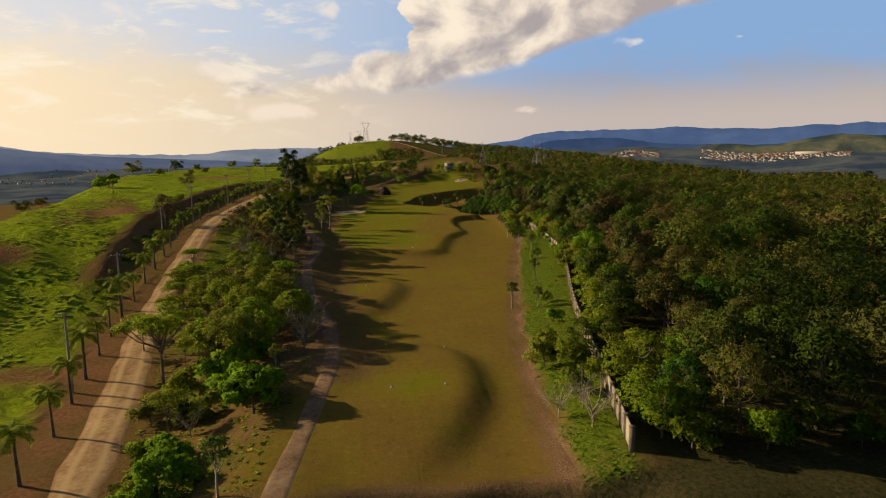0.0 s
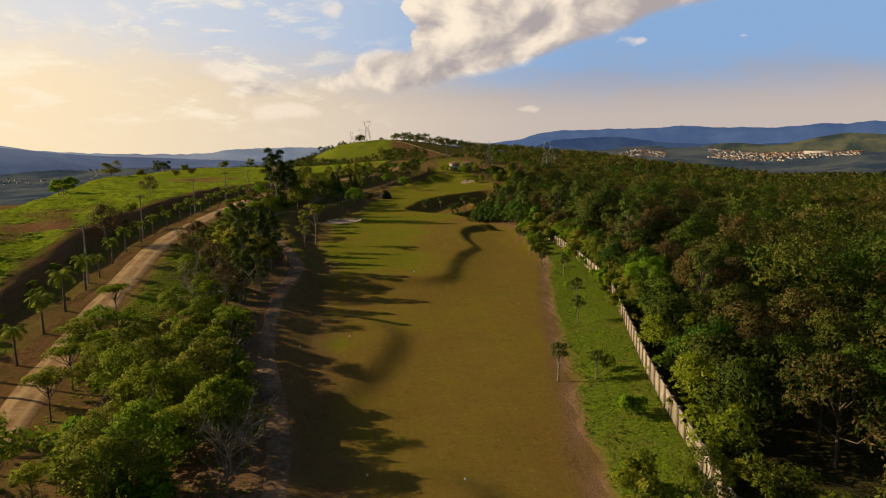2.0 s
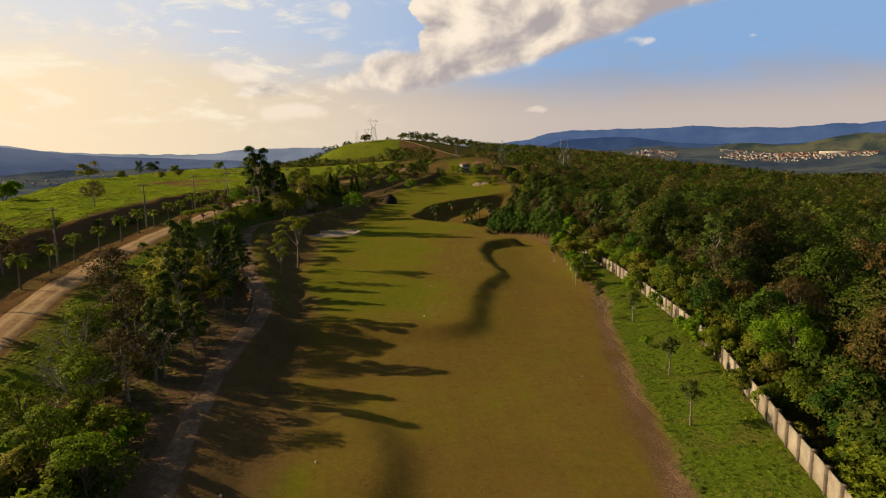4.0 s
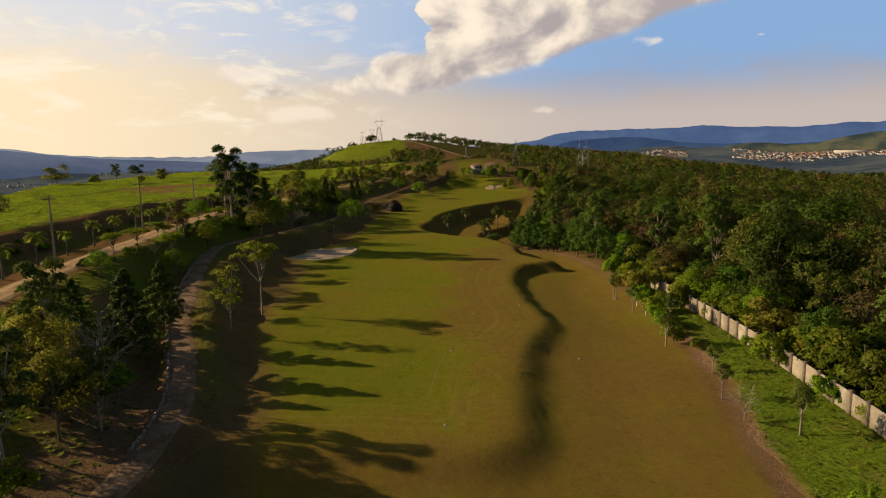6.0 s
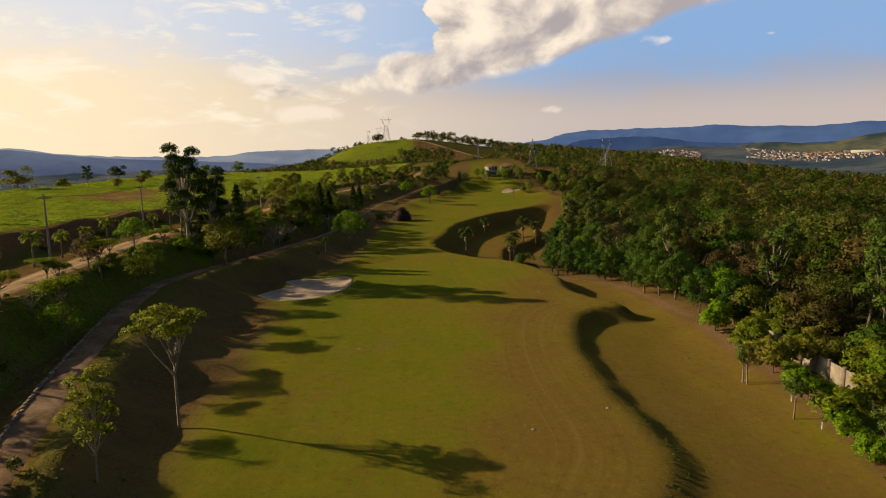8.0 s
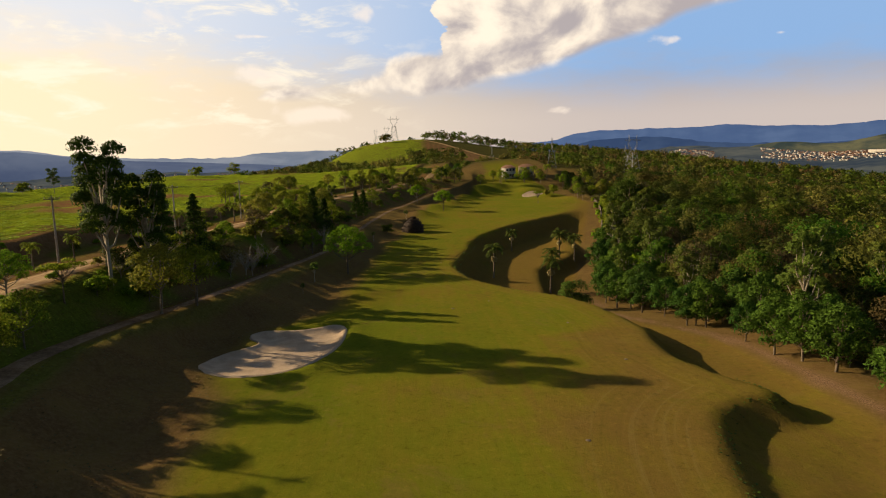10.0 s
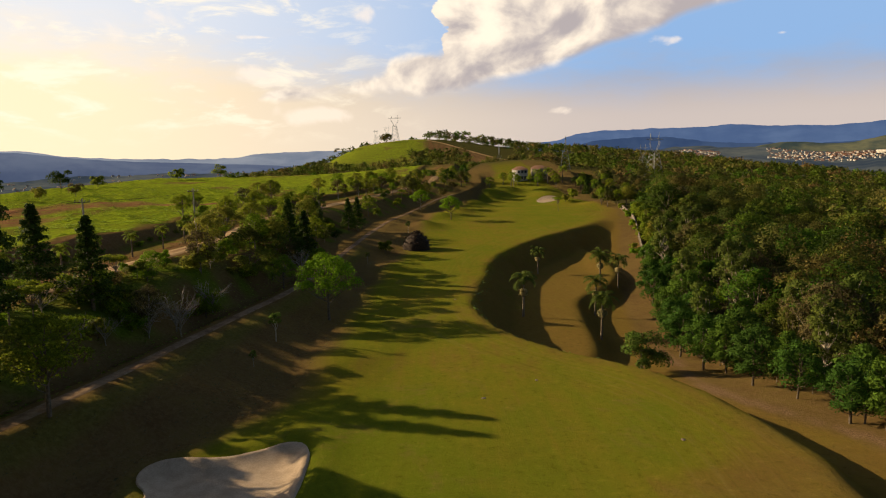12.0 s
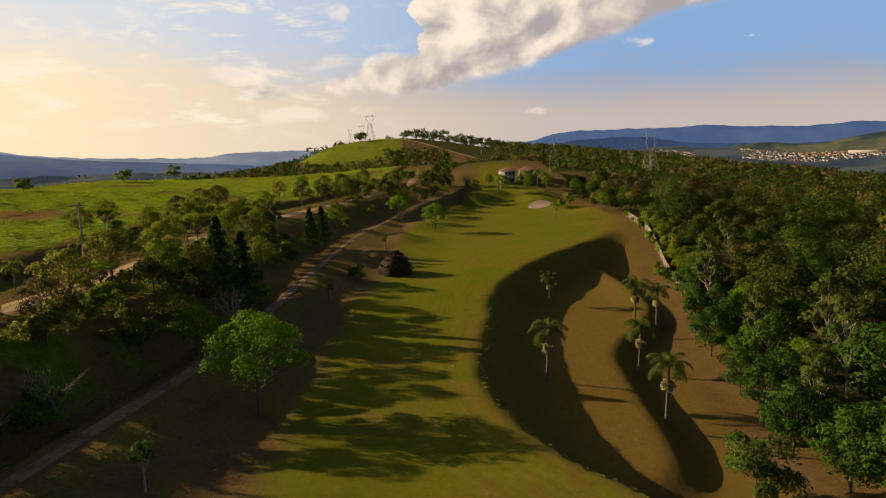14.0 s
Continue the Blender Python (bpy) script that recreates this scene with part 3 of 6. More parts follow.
# ---- the ground ----
def steps(start, stop, first, growth, limit):
    out, d, v = [], first, start
    while abs(v - start) < abs(stop - start):
        v += math.copysign(d, stop - start)
        out.append(v)
        d = min(d * growth, limit)
    return out


def zones(x, y):
    """Kinds of cover: mown, lush, leaf litter, bare soil; pasture, woodland floor with painted shade, greenness,
    ploughed.
    """
    fx, px, rx, wx = foot_x(y), path_x(y), road_x(y), fence_x(y)
    wob = 0.8 * np.sin(y * 0.31) + 0.6 * np.sin(y * 0.77 + 1) + 0.4 * np.sin(x * 0.9 + y * 0.5)
    right = glide(y, (0, 4), (46, 6.2), (62, 8), (78, 10), (102, 15), (116, 17.8), (142, 23.5), (164, 29.5), (192, 33.8), (215, 36), (245, 36.5), (256, 33), (268, 27),
                  (284, 31), (305, 33), (340, 42), (400, 62), (440, 74), (620, 60))
    d = edge_distance(x, y, UPPER)
    side = fx + (px - 6 - fx) * smooth((66 - y) / 8)
    mown = smooth((right - x + 0.3 * wob) / 1.6) * smooth((x - side - 0.5 + 0.5 * wob) / 4) * smooth((y - 43.2 - 0.5 * np.sin(x * 0.6)) / 0.8) * smooth((620 - y) / 40)
    strip = smooth((px + 4.4 - x) / 1.0) * smooth((x - px - 1.4) / 0.8) * smooth((y - 40) / 5)
    lush = 0.5 * strip * smooth((y - 150) / 10) * along(y, (225, 1), (240, 0.65), (340, 0.6), (350, 0))
    lush = lush + smooth((x - right - 1.2 + 0.4 * wob) / 1.0) * smooth((wx + 1.5 - x) / 2) * smooth((212 - y) / 12) * smooth((y - 40) / 3)
    lush = lush + 0.35 * smooth((x + 24) / 8) * smooth((41 - y) / 3)
    lush = lush + 0.8 * smooth((px - 4 - x) / 2) * smooth((x - rx - 3.5) / 1.5) * smooth((wob - 0.1) / 0.8)
    lush = lush + 0.75 * smooth((rx + 11 + wob - x) / 3) * smooth((x - rx - 2.8) / 1.2) * smooth((y - 100) / 12) * smooth((305 - y) / 30)
    lush = lush + 0.75 * smooth((rx - 3.4 - x) / 1.2) * smooth((x - rx + 12) / 3) * smooth((y - 92) / 10) * smooth((0.9 + wob) / 1.5)
    litter = smooth((x - right + 0.3 + 0.3 * wob) / 0.7) * smooth((right + 1.7 + 0.4 * wob - x) / 0.9) * smooth((y - 40) / 3) * smooth((300 - y) / 10)
    litter = np.maximum(litter, 0.65 * smooth((px + 2 - x) / 2) * smooth((x - px + 12) / 5) * smooth((165 - y) / 12) * smooth((y - 62) / 8))
    litter = np.maximum(litter, 0.5 * smooth((x + 12) / 4) * smooth((9 - x) / 3) * smooth((43.9 - y) / 0.6))
    soil = 0.8 * smooth((rx - 2.2 - x) / 1.0) * smooth((x - rx + 7 + 1.5 * wob) / 2.5) * smooth((wob + 1.0) / 1.4)
    soil = np.maximum(soil, 0.6 * smooth((rx - 10 - x) / 2) * smooth((x - rx + 16) / 2) * smooth((y - 108) / 12) * smooth((330 - y) / 40))
    soil = np.maximum(soil, 0.9 * np.exp(-((x + 45) / 9) ** 4 - ((y - 76 - 0.12 * (x + 45)) / 3.4) ** 4))
    for sx, sy, a, b in ((-98, 360, 8, 34), (-84, 328, 7, 16), (-71, 160, 6, 5), (-74, 119, 5, 5), (-92, 388, 12, 14), (-70, 395, 26, 4)):
        soil = np.maximum(soil, smooth(1.5 - np.hypot((x - sx) / a, (y - sy) / b)))
    pasture = smooth((rx - 13.5 - x + wob) / 3) * smooth((700 - y) / 60)
    pasture = np.maximum(pasture, smooth((rx - 7 - x + wob) / 2) * smooth((115 - y) / 8))
    hill = np.hypot((x + 40) / 88, (y - 930) / 110)
    pasture = np.maximum(pasture, smooth(1.6 - hill) * smooth((20 - x) / 14) * 0.9)
    pasture = np.maximum(pasture, smooth(1.5 - np.hypot((x - 55) / 45, (y - 800) / 30)))
    pasture = np.maximum(pasture, smooth(1.5 - np.hypot((x - 640) / 120, (y - 820) / 60)))
    crop = smooth(1.5 - np.hypot((x - 46 + 0.45 * (y - 880)) / 30, (y - 880) / 62)) * smooth((x - 4) / 6) * smooth((98 - 0.74 * (y - 850) - x) / 6)
    # second term paints shade onto the slope before the start in floor colour
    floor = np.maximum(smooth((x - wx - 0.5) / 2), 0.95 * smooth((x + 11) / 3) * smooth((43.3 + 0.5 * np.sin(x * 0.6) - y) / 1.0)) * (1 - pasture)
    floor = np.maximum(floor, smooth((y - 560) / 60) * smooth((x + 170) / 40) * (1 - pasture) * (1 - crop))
    green = 0.24 + 0.44 * smooth((4 - d) / 10) * smooth((9.5 + 1.5 * wob - x + 0.27 * (y - 196) * (y > 196)) / 11) * smooth((y - 140) / 20)
    green = green + 0.5 * smooth(1 - np.hypot((x + 11) / 5, (y - 108) / 6)) + 0.3 * smooth(1 - np.hypot((x + 4) / 7, (y - 62) / 8))
    green = green - 0.5 * smooth(d / 3) * smooth((y - 250) / 20)
    return (mown, np.clip(lush, 0, 1), litter, soil), (pasture, floor, np.clip(green, 0, 1), crop)


def build_ground():
    xs = sorted(set(np.round([*steps(-70, -190, 1.2, 1.04, 5), *steps(-190, -4700, 6, 1.13, 400), *np.arange(-70, -46, 1.5), *np.arange(-46, 46, 1.05), *np.arange(46, 62, 1.5), *steps(62, 200, 1.2, 1.05, 6), *steps(200, 4700, 7, 1.13, 400)], 3)))
    ys = sorted(set(np.round([*steps(34, -4500, 2, 1.2, 400), *np.arange(34, 420, 1.05), *steps(420, 1150, 1.2, 1.02, 8), *steps(1150, 4800, 10, 1.12, 400)], 3)))
    gx, gy = np.meshgrid(xs, ys)
    x, y = gx.ravel(), gy.ravel()
    z = land(x, y)
    w, h = len(xs), len(ys)
    i = (np.arange(h - 1)[:, None] * w + np.arange(w - 1)[None]).ravel()
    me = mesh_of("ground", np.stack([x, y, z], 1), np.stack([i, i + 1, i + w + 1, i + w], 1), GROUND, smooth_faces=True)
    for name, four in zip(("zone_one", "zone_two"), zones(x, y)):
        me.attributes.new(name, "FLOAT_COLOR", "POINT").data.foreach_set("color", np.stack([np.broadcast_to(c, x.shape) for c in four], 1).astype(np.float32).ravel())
    me.attributes.new("lip", "FLOAT", "POINT").data.foreach_set("value", np.clip(edge_distance(x, y, UPPER), -30, 30).astype(np.float32))
    tagged(new("ground", me), "rolling golf course turf, pasture and woodland floor", "ground", kind="structure")


build_ground()


def strip(name, centre, width, y0, y1, mat, lift, label, category, crown=0.0, ragged=0.25):
    """A track that lies on the land and follows a line of x along y."""
    ys = np.arange(y0, y1, 0.8)
    cx = centre(ys)
    slope = np.gradient(cx, ys)
    cols = np.linspace(-1, 1, 9)
    rng = np.random.default_rng(3)
    wide = np.interp(ys, *width) / 2 * (1 + ragged * (np.interp(ys, np.arange(y0, y1 + 6, 4), rng.random(len(np.arange(y0, y1 + 6, 4)))) - 0.5))
    px = cx[:, None] + cols * wide[:, None] / np.sqrt(1 + slope ** 2)[:, None]
    py = ys[:, None] - cols * wide[:, None] * (slope / np.sqrt(1 + slope ** 2))[:, None]
    pz = land(px, py) + lift * (1 - np.abs(cols) ** 6 * 1.6) + crown * (1 - cols ** 2)
    n, w = len(ys), len(cols)
    i = (np.arange(n - 1)[:, None] * w + np.arange(w - 1)[None]).ravel()
    me = mesh_of(name, np.stack([px, py, pz], 2).reshape(-1, 3), np.stack([i, i + 1, i + w + 1, i + w], 1), mat, smooth_faces=True)
    me.attributes.new("across", "FLOAT", "POINT").data.foreach_set("value", np.tile(cols, n).astype(np.float32))
    return tagged(new(name, me), label, category, kind="structure")


strip("road", road_x, ((0, 600), (4.6, 4.6)), -30, 560, ROAD, 0.10, "pale dusty dirt road with worn wheel lanes", "road", 0.06)
strip("pavement", path_x, ((36, 125, 155, 220, 255, 480), (1.9, 2.2, 2.9, 2.9, 1.6, 1.4)), 36, 480, CARTWAY, 0.07, "narrow earthen cart path strewn with dry leaves", "path")


def sand_bed(line, label):
    xs = np.array(line)
    cx, cy = xs.mean(0)
    verts, faces = [], []
    rings = [1.05, 1.02, 0.99, 0.95, 0.88, 0.78, 0.66, 0.53, 0.4, 0.27, 0.13, 0.0]
    for r in rings:
        for px, py in line:
            ax, ay = cx + (px - cx) * r, cy + (py - cy) * r
            verts.append((ax, ay, float(land(ax, ay)) + 0.20 - 0.5 * max(0.0, r - 0.99) / 0.06 + 0.03 * math.sin(ax * 2.1) * math.sin(ay * 1.7)))
    n = len(line)
    for k in range(len(rings) - 1):
        for j in range(n):
            faces.append((k * n + j, k * n + (j + 1) % n, (k + 1) * n + (j + 1) % n, (k + 1) * n + j))
    me = mesh_of("sand_bunker", verts, faces, SAND, smooth_faces=True)
    tagged(new("sand_bunker", me), label, "bunker", kind="structure")


sand_bed(BUNKER, "kidney-shaped bunker of pale raked sand")
sand_bed(BUNKER_FAR, "greenside bunker of pale sand")


# ---- plants ----
def leaves(rng, centres, radii, count, size, lift=0.25, flat=1.0, dome=0.0):
    """Small leaf sprays round clump centres: (verts, faces, normals)."""
    pick = rng.integers(0, len(centres), count)
    d = rng.normal(size=(count, 3))
    d /= np.linalg.norm(d, axis=1, keepdims=True)
    d[:, 2] = np.where(d[:, 2] < -0.3, -d[:, 2], d[:, 2])
    r = (0.55 + 0.5 * rng.random((count, 1))) * np.asarray(radii)[pick][:, None]
    c = np.asarray(centres)[pick] + d * r * np.array([1, 1, flat])
    n = d + 0.9 * rng.normal(size=(count, 3)) + np.array([0, 0, lift])
    n /= np.linalg.norm(n, axis=1, keepdims=True)
    t = np.cross(n, rng.normal(size=(count, 3)))
    t /= np.linalg.norm(t, axis=1, keepdims=True)
    b = np.cross(n, t)
    s = size * (0.6 + 0.8 * rng.random((count, 1)))
    v = np.stack([c - t * s - b * s * 0.3, c + t * s, c - t * s * 0.5 + b * s * 0.75], 1).reshape(-1, 3)
    m = d * 1.3 + 0.6 * n
    if dome:
        heart = np.asarray(centres).mean(axis=0) - np.array([0, 0, 0.3 * np.ptp(np.asarray(centres)[:, 2])])
        o = c - heart
        m = m + dome * o / np.linalg.norm(o, axis=1, keepdims=True)
    m /= np.linalg.norm(m, axis=1, keepdims=True)
    return v, np.arange(count * 3).reshape(-1, 3), np.repeat(m, 3, axis=0)


def tube(points, radii, sides=4):
    """A tapered limb through points."""
    pts = np.asarray(points, float)
    out = []
    for i, p in enumerate(pts):
        d = pts[min(i + 1, len(pts) - 1)] - pts[max(i - 1, 0)]
        d = d / (np.linalg.norm(d) + 1e-9)
        u = np.cross(d, (0.3, 1, 0.2))
        u /= np.linalg.norm(u)
        w = np.cross(d, u)
        a = np.arange(sides) * 2 * math.pi / sides
        out.append(p + radii[i] * (np.cos(a)[:, None] * u + np.sin(a)[:, None] * w))
    n = len(pts)
    f = [(k * sides + j, k * sides + (j + 1) % sides, (k + 1) * sides + (j + 1) % sides, (k + 1) * sides + j) for k in range(n - 1) for j in range(sides)]
    return np.concatenate(out), np.array(f)


def limb(rng, start, way, length, r, bend=0.25, n=5):
    pts, p, d = [np.array(start, float)], np.array(start, float), np.array(way, float) / np.linalg.norm(way)
    for _ in range(n - 1):
        d = d + bend * rng.normal(size=3) * np.array([1, 1, 0.6])
        d /= np.linalg.norm(d)
        p = p + d * length / (n - 1)
        pts.append(p)
    return np.array(pts), np.linspace(r, r * 0.3, n)


def crown_shape(rng, kind, h):
    """Clump centres and radii, and limbs, for a tree of height h."""
    wood, cs, rs = [], [], []
    if kind == "round":
        fork, spread, n = 0.30, 0.36, 13
    elif kind == "rim":
        fork, spread, n = 0.14, 0.36, 18
    elif kind == "lone":
        fork, spread, n = 0.36, 0.42, 20
    elif kind == "flat":
        fork, spread, n = 0.42, 0.38, 16
    elif kind == "tall":
        fork, spread, n = 0.38, 0.17, 16
    elif kind == "spray":
        fork, spread, n = 0.55, 0.28, 15
    elif kind == "young":
        fork, spread, n = 0.50, 0.20, 7
    else:
        fork, spread, n = 0.06, 0.50, 9
    lean = rng.normal(size=2) * 0.03
    top = 0.8 if kind != "flat" else 0.7
    trunk = [(lean[0] * h * k, lean[1] * h * k, h * top * k) for k in (-0.06, 0.25, 0.5, 0.75, 1)]
    wood.append((trunk, np.linspace(0.013 if kind in ("tall", "spray") else 0.024, 0.006, 5) * h))
    for i in range(n):
        a = i * 2.4 + rng.random() * 0.9
        k = fork + (0.92 - fork) * (i + rng.random()) / n
        if kind == "flat":
            r, z = h * spread * (0.08 + 0.92 * rng.random()), h * (0.76 + 0.16 * rng.random())
        elif kind == "spray":
            r, z = h * spread * (0.1 + 0.9 * rng.random()), h * (0.64 + 0.32 * rng.random())
        elif kind == "tall":
            r, z = h * spread * (0.5 + 0.7 * rng.random()) * (1.15 - 0.5 * k), h * k
        elif kind == "low":
            r, z = h * spread * (0.25 + 0.75 * rng.random()), h * (0.25 + 0.5 * rng.random())
        else:
            r, z = h * spread * math.sin(math.pi * min(0.97, 0.2 + 0.75 * (k - fork) / (0.92 - fork))) * (0.6 + 0.5 * rng.random()), h * (fork + 0.08 + (0.82 - fork) * (k - fork) / (0.92 - fork))
        tip = np.array([r * math.cos(a), r * math.sin(a), z])
        low = min(z * 0.75, h * top * 0.95) * (0.7 + 0.2 * rng.random())
        root = np.array([lean[0] * low / top, lean[1] * low / top, low])
        mid = (root + tip) / 2 + rng.normal(size=3) * 0.02 * h - np.array([0, 0, 0.03 * h])
        wood.append(([root, mid, tip], np.array([0.010, 0.006, 0.003]) * h))
        cs.append(tip)
        size = {"round": 0.17, "flat": 0.175, "lone": 0.14, "rim": 0.16, "tall": 0.085, "young": 0.12, "spray": 0.105, "low": 0.24}[kind]
        rs.append(h * size * (0.7 + 0.6 * rng.random()))
    return wood, np.array(cs), np.array(rs)


def make_tree(name, kind, h, count, size, leaf, bark, label, category="tree", seed=1, group=""):
    rng = np.random.default_rng(seed)
    wood, cs, rs = crown_shape(rng, kind, h)
    root = tagged(new(name), label, category, group)
    root.empty_display_size = 0.3
    part("trunk", mesh_of(name + "_trunk", *merged([tube(p, r) for p, r in wood]), bark, smooth_faces=True), root)
    v, f, m = leaves(rng, cs, rs, count, size, flat=0.4 if kind in ("flat", "spray") else 0.85, dome=1.2 if kind in ("round", "low") else 0.4)
    part("crown", mesh_of(name + "_crown", v, f, leaf, tone=np.repeat(rng.random(count) * 0.10, 3), normals=m), root)
    return root


def make_conifer(name, h, leaf, label, seed=1, wide=0.24, count=5600, size=0.18):
    rng = np.random.default_rng(seed)
    cs, rs, wood = [], [], [([(0, 0, -0.3), (0, 0, h * 0.5), (0, 0, h * 0.97)], np.array([0.02, 0.012, 0.003]) * h)]
    for i in range(46):
        k = (i + rng.random()) / 46
        a, r = i * 2.4, h * wide * (1 - k) ** 0.8 * (0.75 + 0.4 * rng.random())
        z = h * (0.08 + 0.9 * k)
        wood.append(([(0, 0, z), (r * 0.6 * math.cos(a), r * 0.6 * math.sin(a), z + 0.02 * h), (r * math.cos(a), r * math.sin(a), z)], np.array([0.005, 0.003, 0.001]) * h))
        for q in (0.5, 1.0):
            cs.append((q * r * math.cos(a), q * r * math.sin(a), z))
            rs.append(h * 0.06 * (1.2 - 0.6 * k))
    root = tagged(new(name), label, "tree")
    part("trunk", mesh_of(name + "_trunk", *merged([tube(p, r) for p, r in wood]), BARK, smooth_faces=True), root)
    v, f, m = leaves(rng, cs, rs, count, size)
    part("crown", mesh_of(name + "_crown", v, f, leaf, tone=np.repeat(rng.random(count) * 0.2, 3), normals=m), root)
    return root


def make_bare(name, h, label, seed=1, bark=None):
    rng = np.random.default_rng(seed)
    wood = [([(0, 0, -0.2), (0.03 * h, 0, 0.22 * h), (0, 0.02 * h, 0.42 * h)], np.array([0.022, 0.017, 0.011]) * h)]
    for i in range(11):
        a = i * 2.4
        p, r = limb(rng, (0, 0, h * (0.16 + 0.02 * i)), (math.cos(a), math.sin(a), 1.3), h * 0.62, 0.011 * h, 0.16)
        wood.append((p, r))
        for q in (2, 3, 4):
            for _ in range(3):
                s, u = limb(rng, p[q], (p[q] - p[q - 1]) / 1.0 + rng.normal(size=3) * 0.10 * h, h * 0.22, 0.005 * h, 0.2, 4)
                wood.append((s, u))
    root = tagged(new(name), label, "tree")
    part("trunk", mesh_of(name + "_branches", *merged([tube(p, r, 4) for p, r in wood]), bark or BARK_PALE), root)
    return root


def make_palm(name, h, label, seed=1, seeds=False, group="", leaf=None):
    """Ringed trunk, green crownshaft, arching feather fronds."""
    rng, leaf = np.random.default_rng(seed), leaf or LEAF_PALM
    root = tagged(new(name), label, "palm", group)
    part("trunk", mesh_of(name + "_trunk", *tube([(0, 0, -0.3), (0.02, 0, h * 0.12), (0.05, 0.03, h * 0.45), (0.03, 0.05, h * 0.72)], [0.20, 0.17, 0.13, 0.12], 8), BARK, smooth_faces=True), root)
    part("crownshaft", mesh_of(name + "_shaft", *tube([(0.03, 0.05, h * 0.71), (0.03, 0.05, h * 0.78), (0.03, 0.05, h * 0.86)], [0.14, 0.13, 0.05], 8), leaf, smooth_faces=True), root)
    base = np.array([0.03, 0.05, h * 0.84])
    for i in range(13):
        a, up = i * 2.4 + rng.random() * 0.4, 1.25 - 1.35 * (i / 12) + 0.2 * rng.random()
        out = np.array([math.cos(a), math.sin(a), 0])
        length = h * (0.36 + 0.06 * rng.random())
        pts = []
        p, ang = base.copy(), up
        for k in range(8):
            pts.append(p.copy())
            p = p + length / 7 * (out * math.cos(ang) + np.array([0, 0, math.sin(ang)]))
            ang -= 0.24 + 0.03 * k
        pts = np.array(pts)
        side = np.cross(out, (0, 0, 1))
        v, f = [], []
        for k in range(1, 8):
            for q in (0.0, 0.33, 0.66):
                c = pts[k - 1] * (1 - q) + pts[k] * q
                along_way = (pts[k] - pts[k - 1]) / np.linalg.norm(pts[k] - pts[k - 1])
                s = (k - 1 + q) / 7
                reach = h * 0.115 * math.sin(math.pi * (0.12 + 0.82 * s)) * (0.85 + 0.3 * rng.random())
                for sg in (-1, 1):
                    tip = c + side * sg * reach * 0.85 + along_way * reach * 0.55 - np.array([0, 0, reach * (0.35 + 0.3 * rng.random())])
                    m = (c + tip) / 2 + np.array([0, 0, reach * 0.10])
                    w = along_way * 0.045
                    j = len(v)
                    v += [c - w, c + w, m + w * 1.1, m - w * 1.1, tip + w * 0.2, tip - w * 0.2]
                    f += [(j, j + 1, j + 2, j + 3), (j + 3, j + 2, j + 4, j + 5)]
        stem = tube(pts, np.linspace(0.03, 0.008, 8), 3)
        part("frond", mesh_of("frond", *merged([(v, f), (stem[0], stem[1])]), leaf, tone=np.full(len(v) + len(stem[0]), rng.random() * 0.5)), root)
    if seeds:
        v, f, m = leaves(rng, [(0.05, 0.04, h * 0.55 - 0.12 * i) for i in range(5)], [0.60, 0.66, 0.62, 0.5, 0.35], 800, 0.13)
        part("seed_head", mesh_of("seed_head", v, f, PALM_SEED, normals=m), root, "pale yellow hanging seed head")
    return root


def stand(ob, x, y, turn=0.0, size=1.0, sink=0.05, tall=1.0):
    """Puts a thing on the land, grown to a size."""
    ob.scale = (size, size, size * tall)
    ob.rotation_euler = (0, 0, turn)
    ob.location = (x, y, float(land(x, y)) - sink)
    return ob


def plant(ob, x, y, turn=0.0, size=1.0, sink=0.05, tall=1.0):
    c = copy_thing(ob, pose(0, 0, 0))
    return stand(c, x, y, turn, size, sink, tall)

# ---- masters of the plants; each stands somewhere itself ----
BROAD = [make_tree("broadleaf_tree", "round", 9.0, 3200, 0.195, LEAF_MIXED, BARK, "leafy broadleaf tree with a rounded dense crown", seed=10 + i, group="trees of the wood") for i in range(4)]
SLIM = [make_tree("slender_tree", "tall", 11.0, 2400, 0.20, LEAF_OLIVE, BARK_PALE, "tall slender tree with pale limbs and an open olive crown", seed=20 + i, group="trees of the wood") for i in range(2)]
FLAT = [make_tree("acacia_tree", "flat", 6.0, 2700, 0.125, LEAF_SPRAY, BARK, "spreading acacia-like tree with feathery light green foliage", seed=30 + i) for i in range(3)]
DRYTREE = [make_tree("dry_tree", "round", 8.0, 2600, 0.16, LEAF_DRY, BARK_PALE, "half-bare tree with brownish dry foliage", seed=40 + i, group="trees of the wood") for i in range(2)]
BUSH = [make_tree("shrub", "low", 2.2, 1000, 0.14, LEAF_BANK, BARK, "dense wild shrub with mixed green leaves", "shrub", seed=50 + i) for i in range(3)]
BUSH_FRESH = [make_tree("shrub", "low", 2.0, 1000, 0.14, LEAF_FRESH, BARK, "bright green broad-leaved shrub", "shrub", seed=60 + i) for i in range(2)]
BANKTREE = [make_tree("bank_tree", "round", 8.0, 3000, 0.165, LEAF_BANK, BARK, "leafy spreading tree on the embankment beside the cart path", seed=15 + i) for i in range(3)]
EDGE = [make_tree("edge_tree", "low", 5.5, 1900, 0.193, LEAF_BANK if i == 0 else LEAF_MIXED, BARK, "low bushy tree at the edge of the wood", seed=55 + i, group="trees of the wood") for i in range(3)]
RIM = [make_tree("broadleaf_tree", "rim", 6.6, 3300, 0.16, LEAF_GREEN, BARK, "dense deep green tree at the wood's edge", seed=155 + i, group="trees of the wood") for i in range(3)]
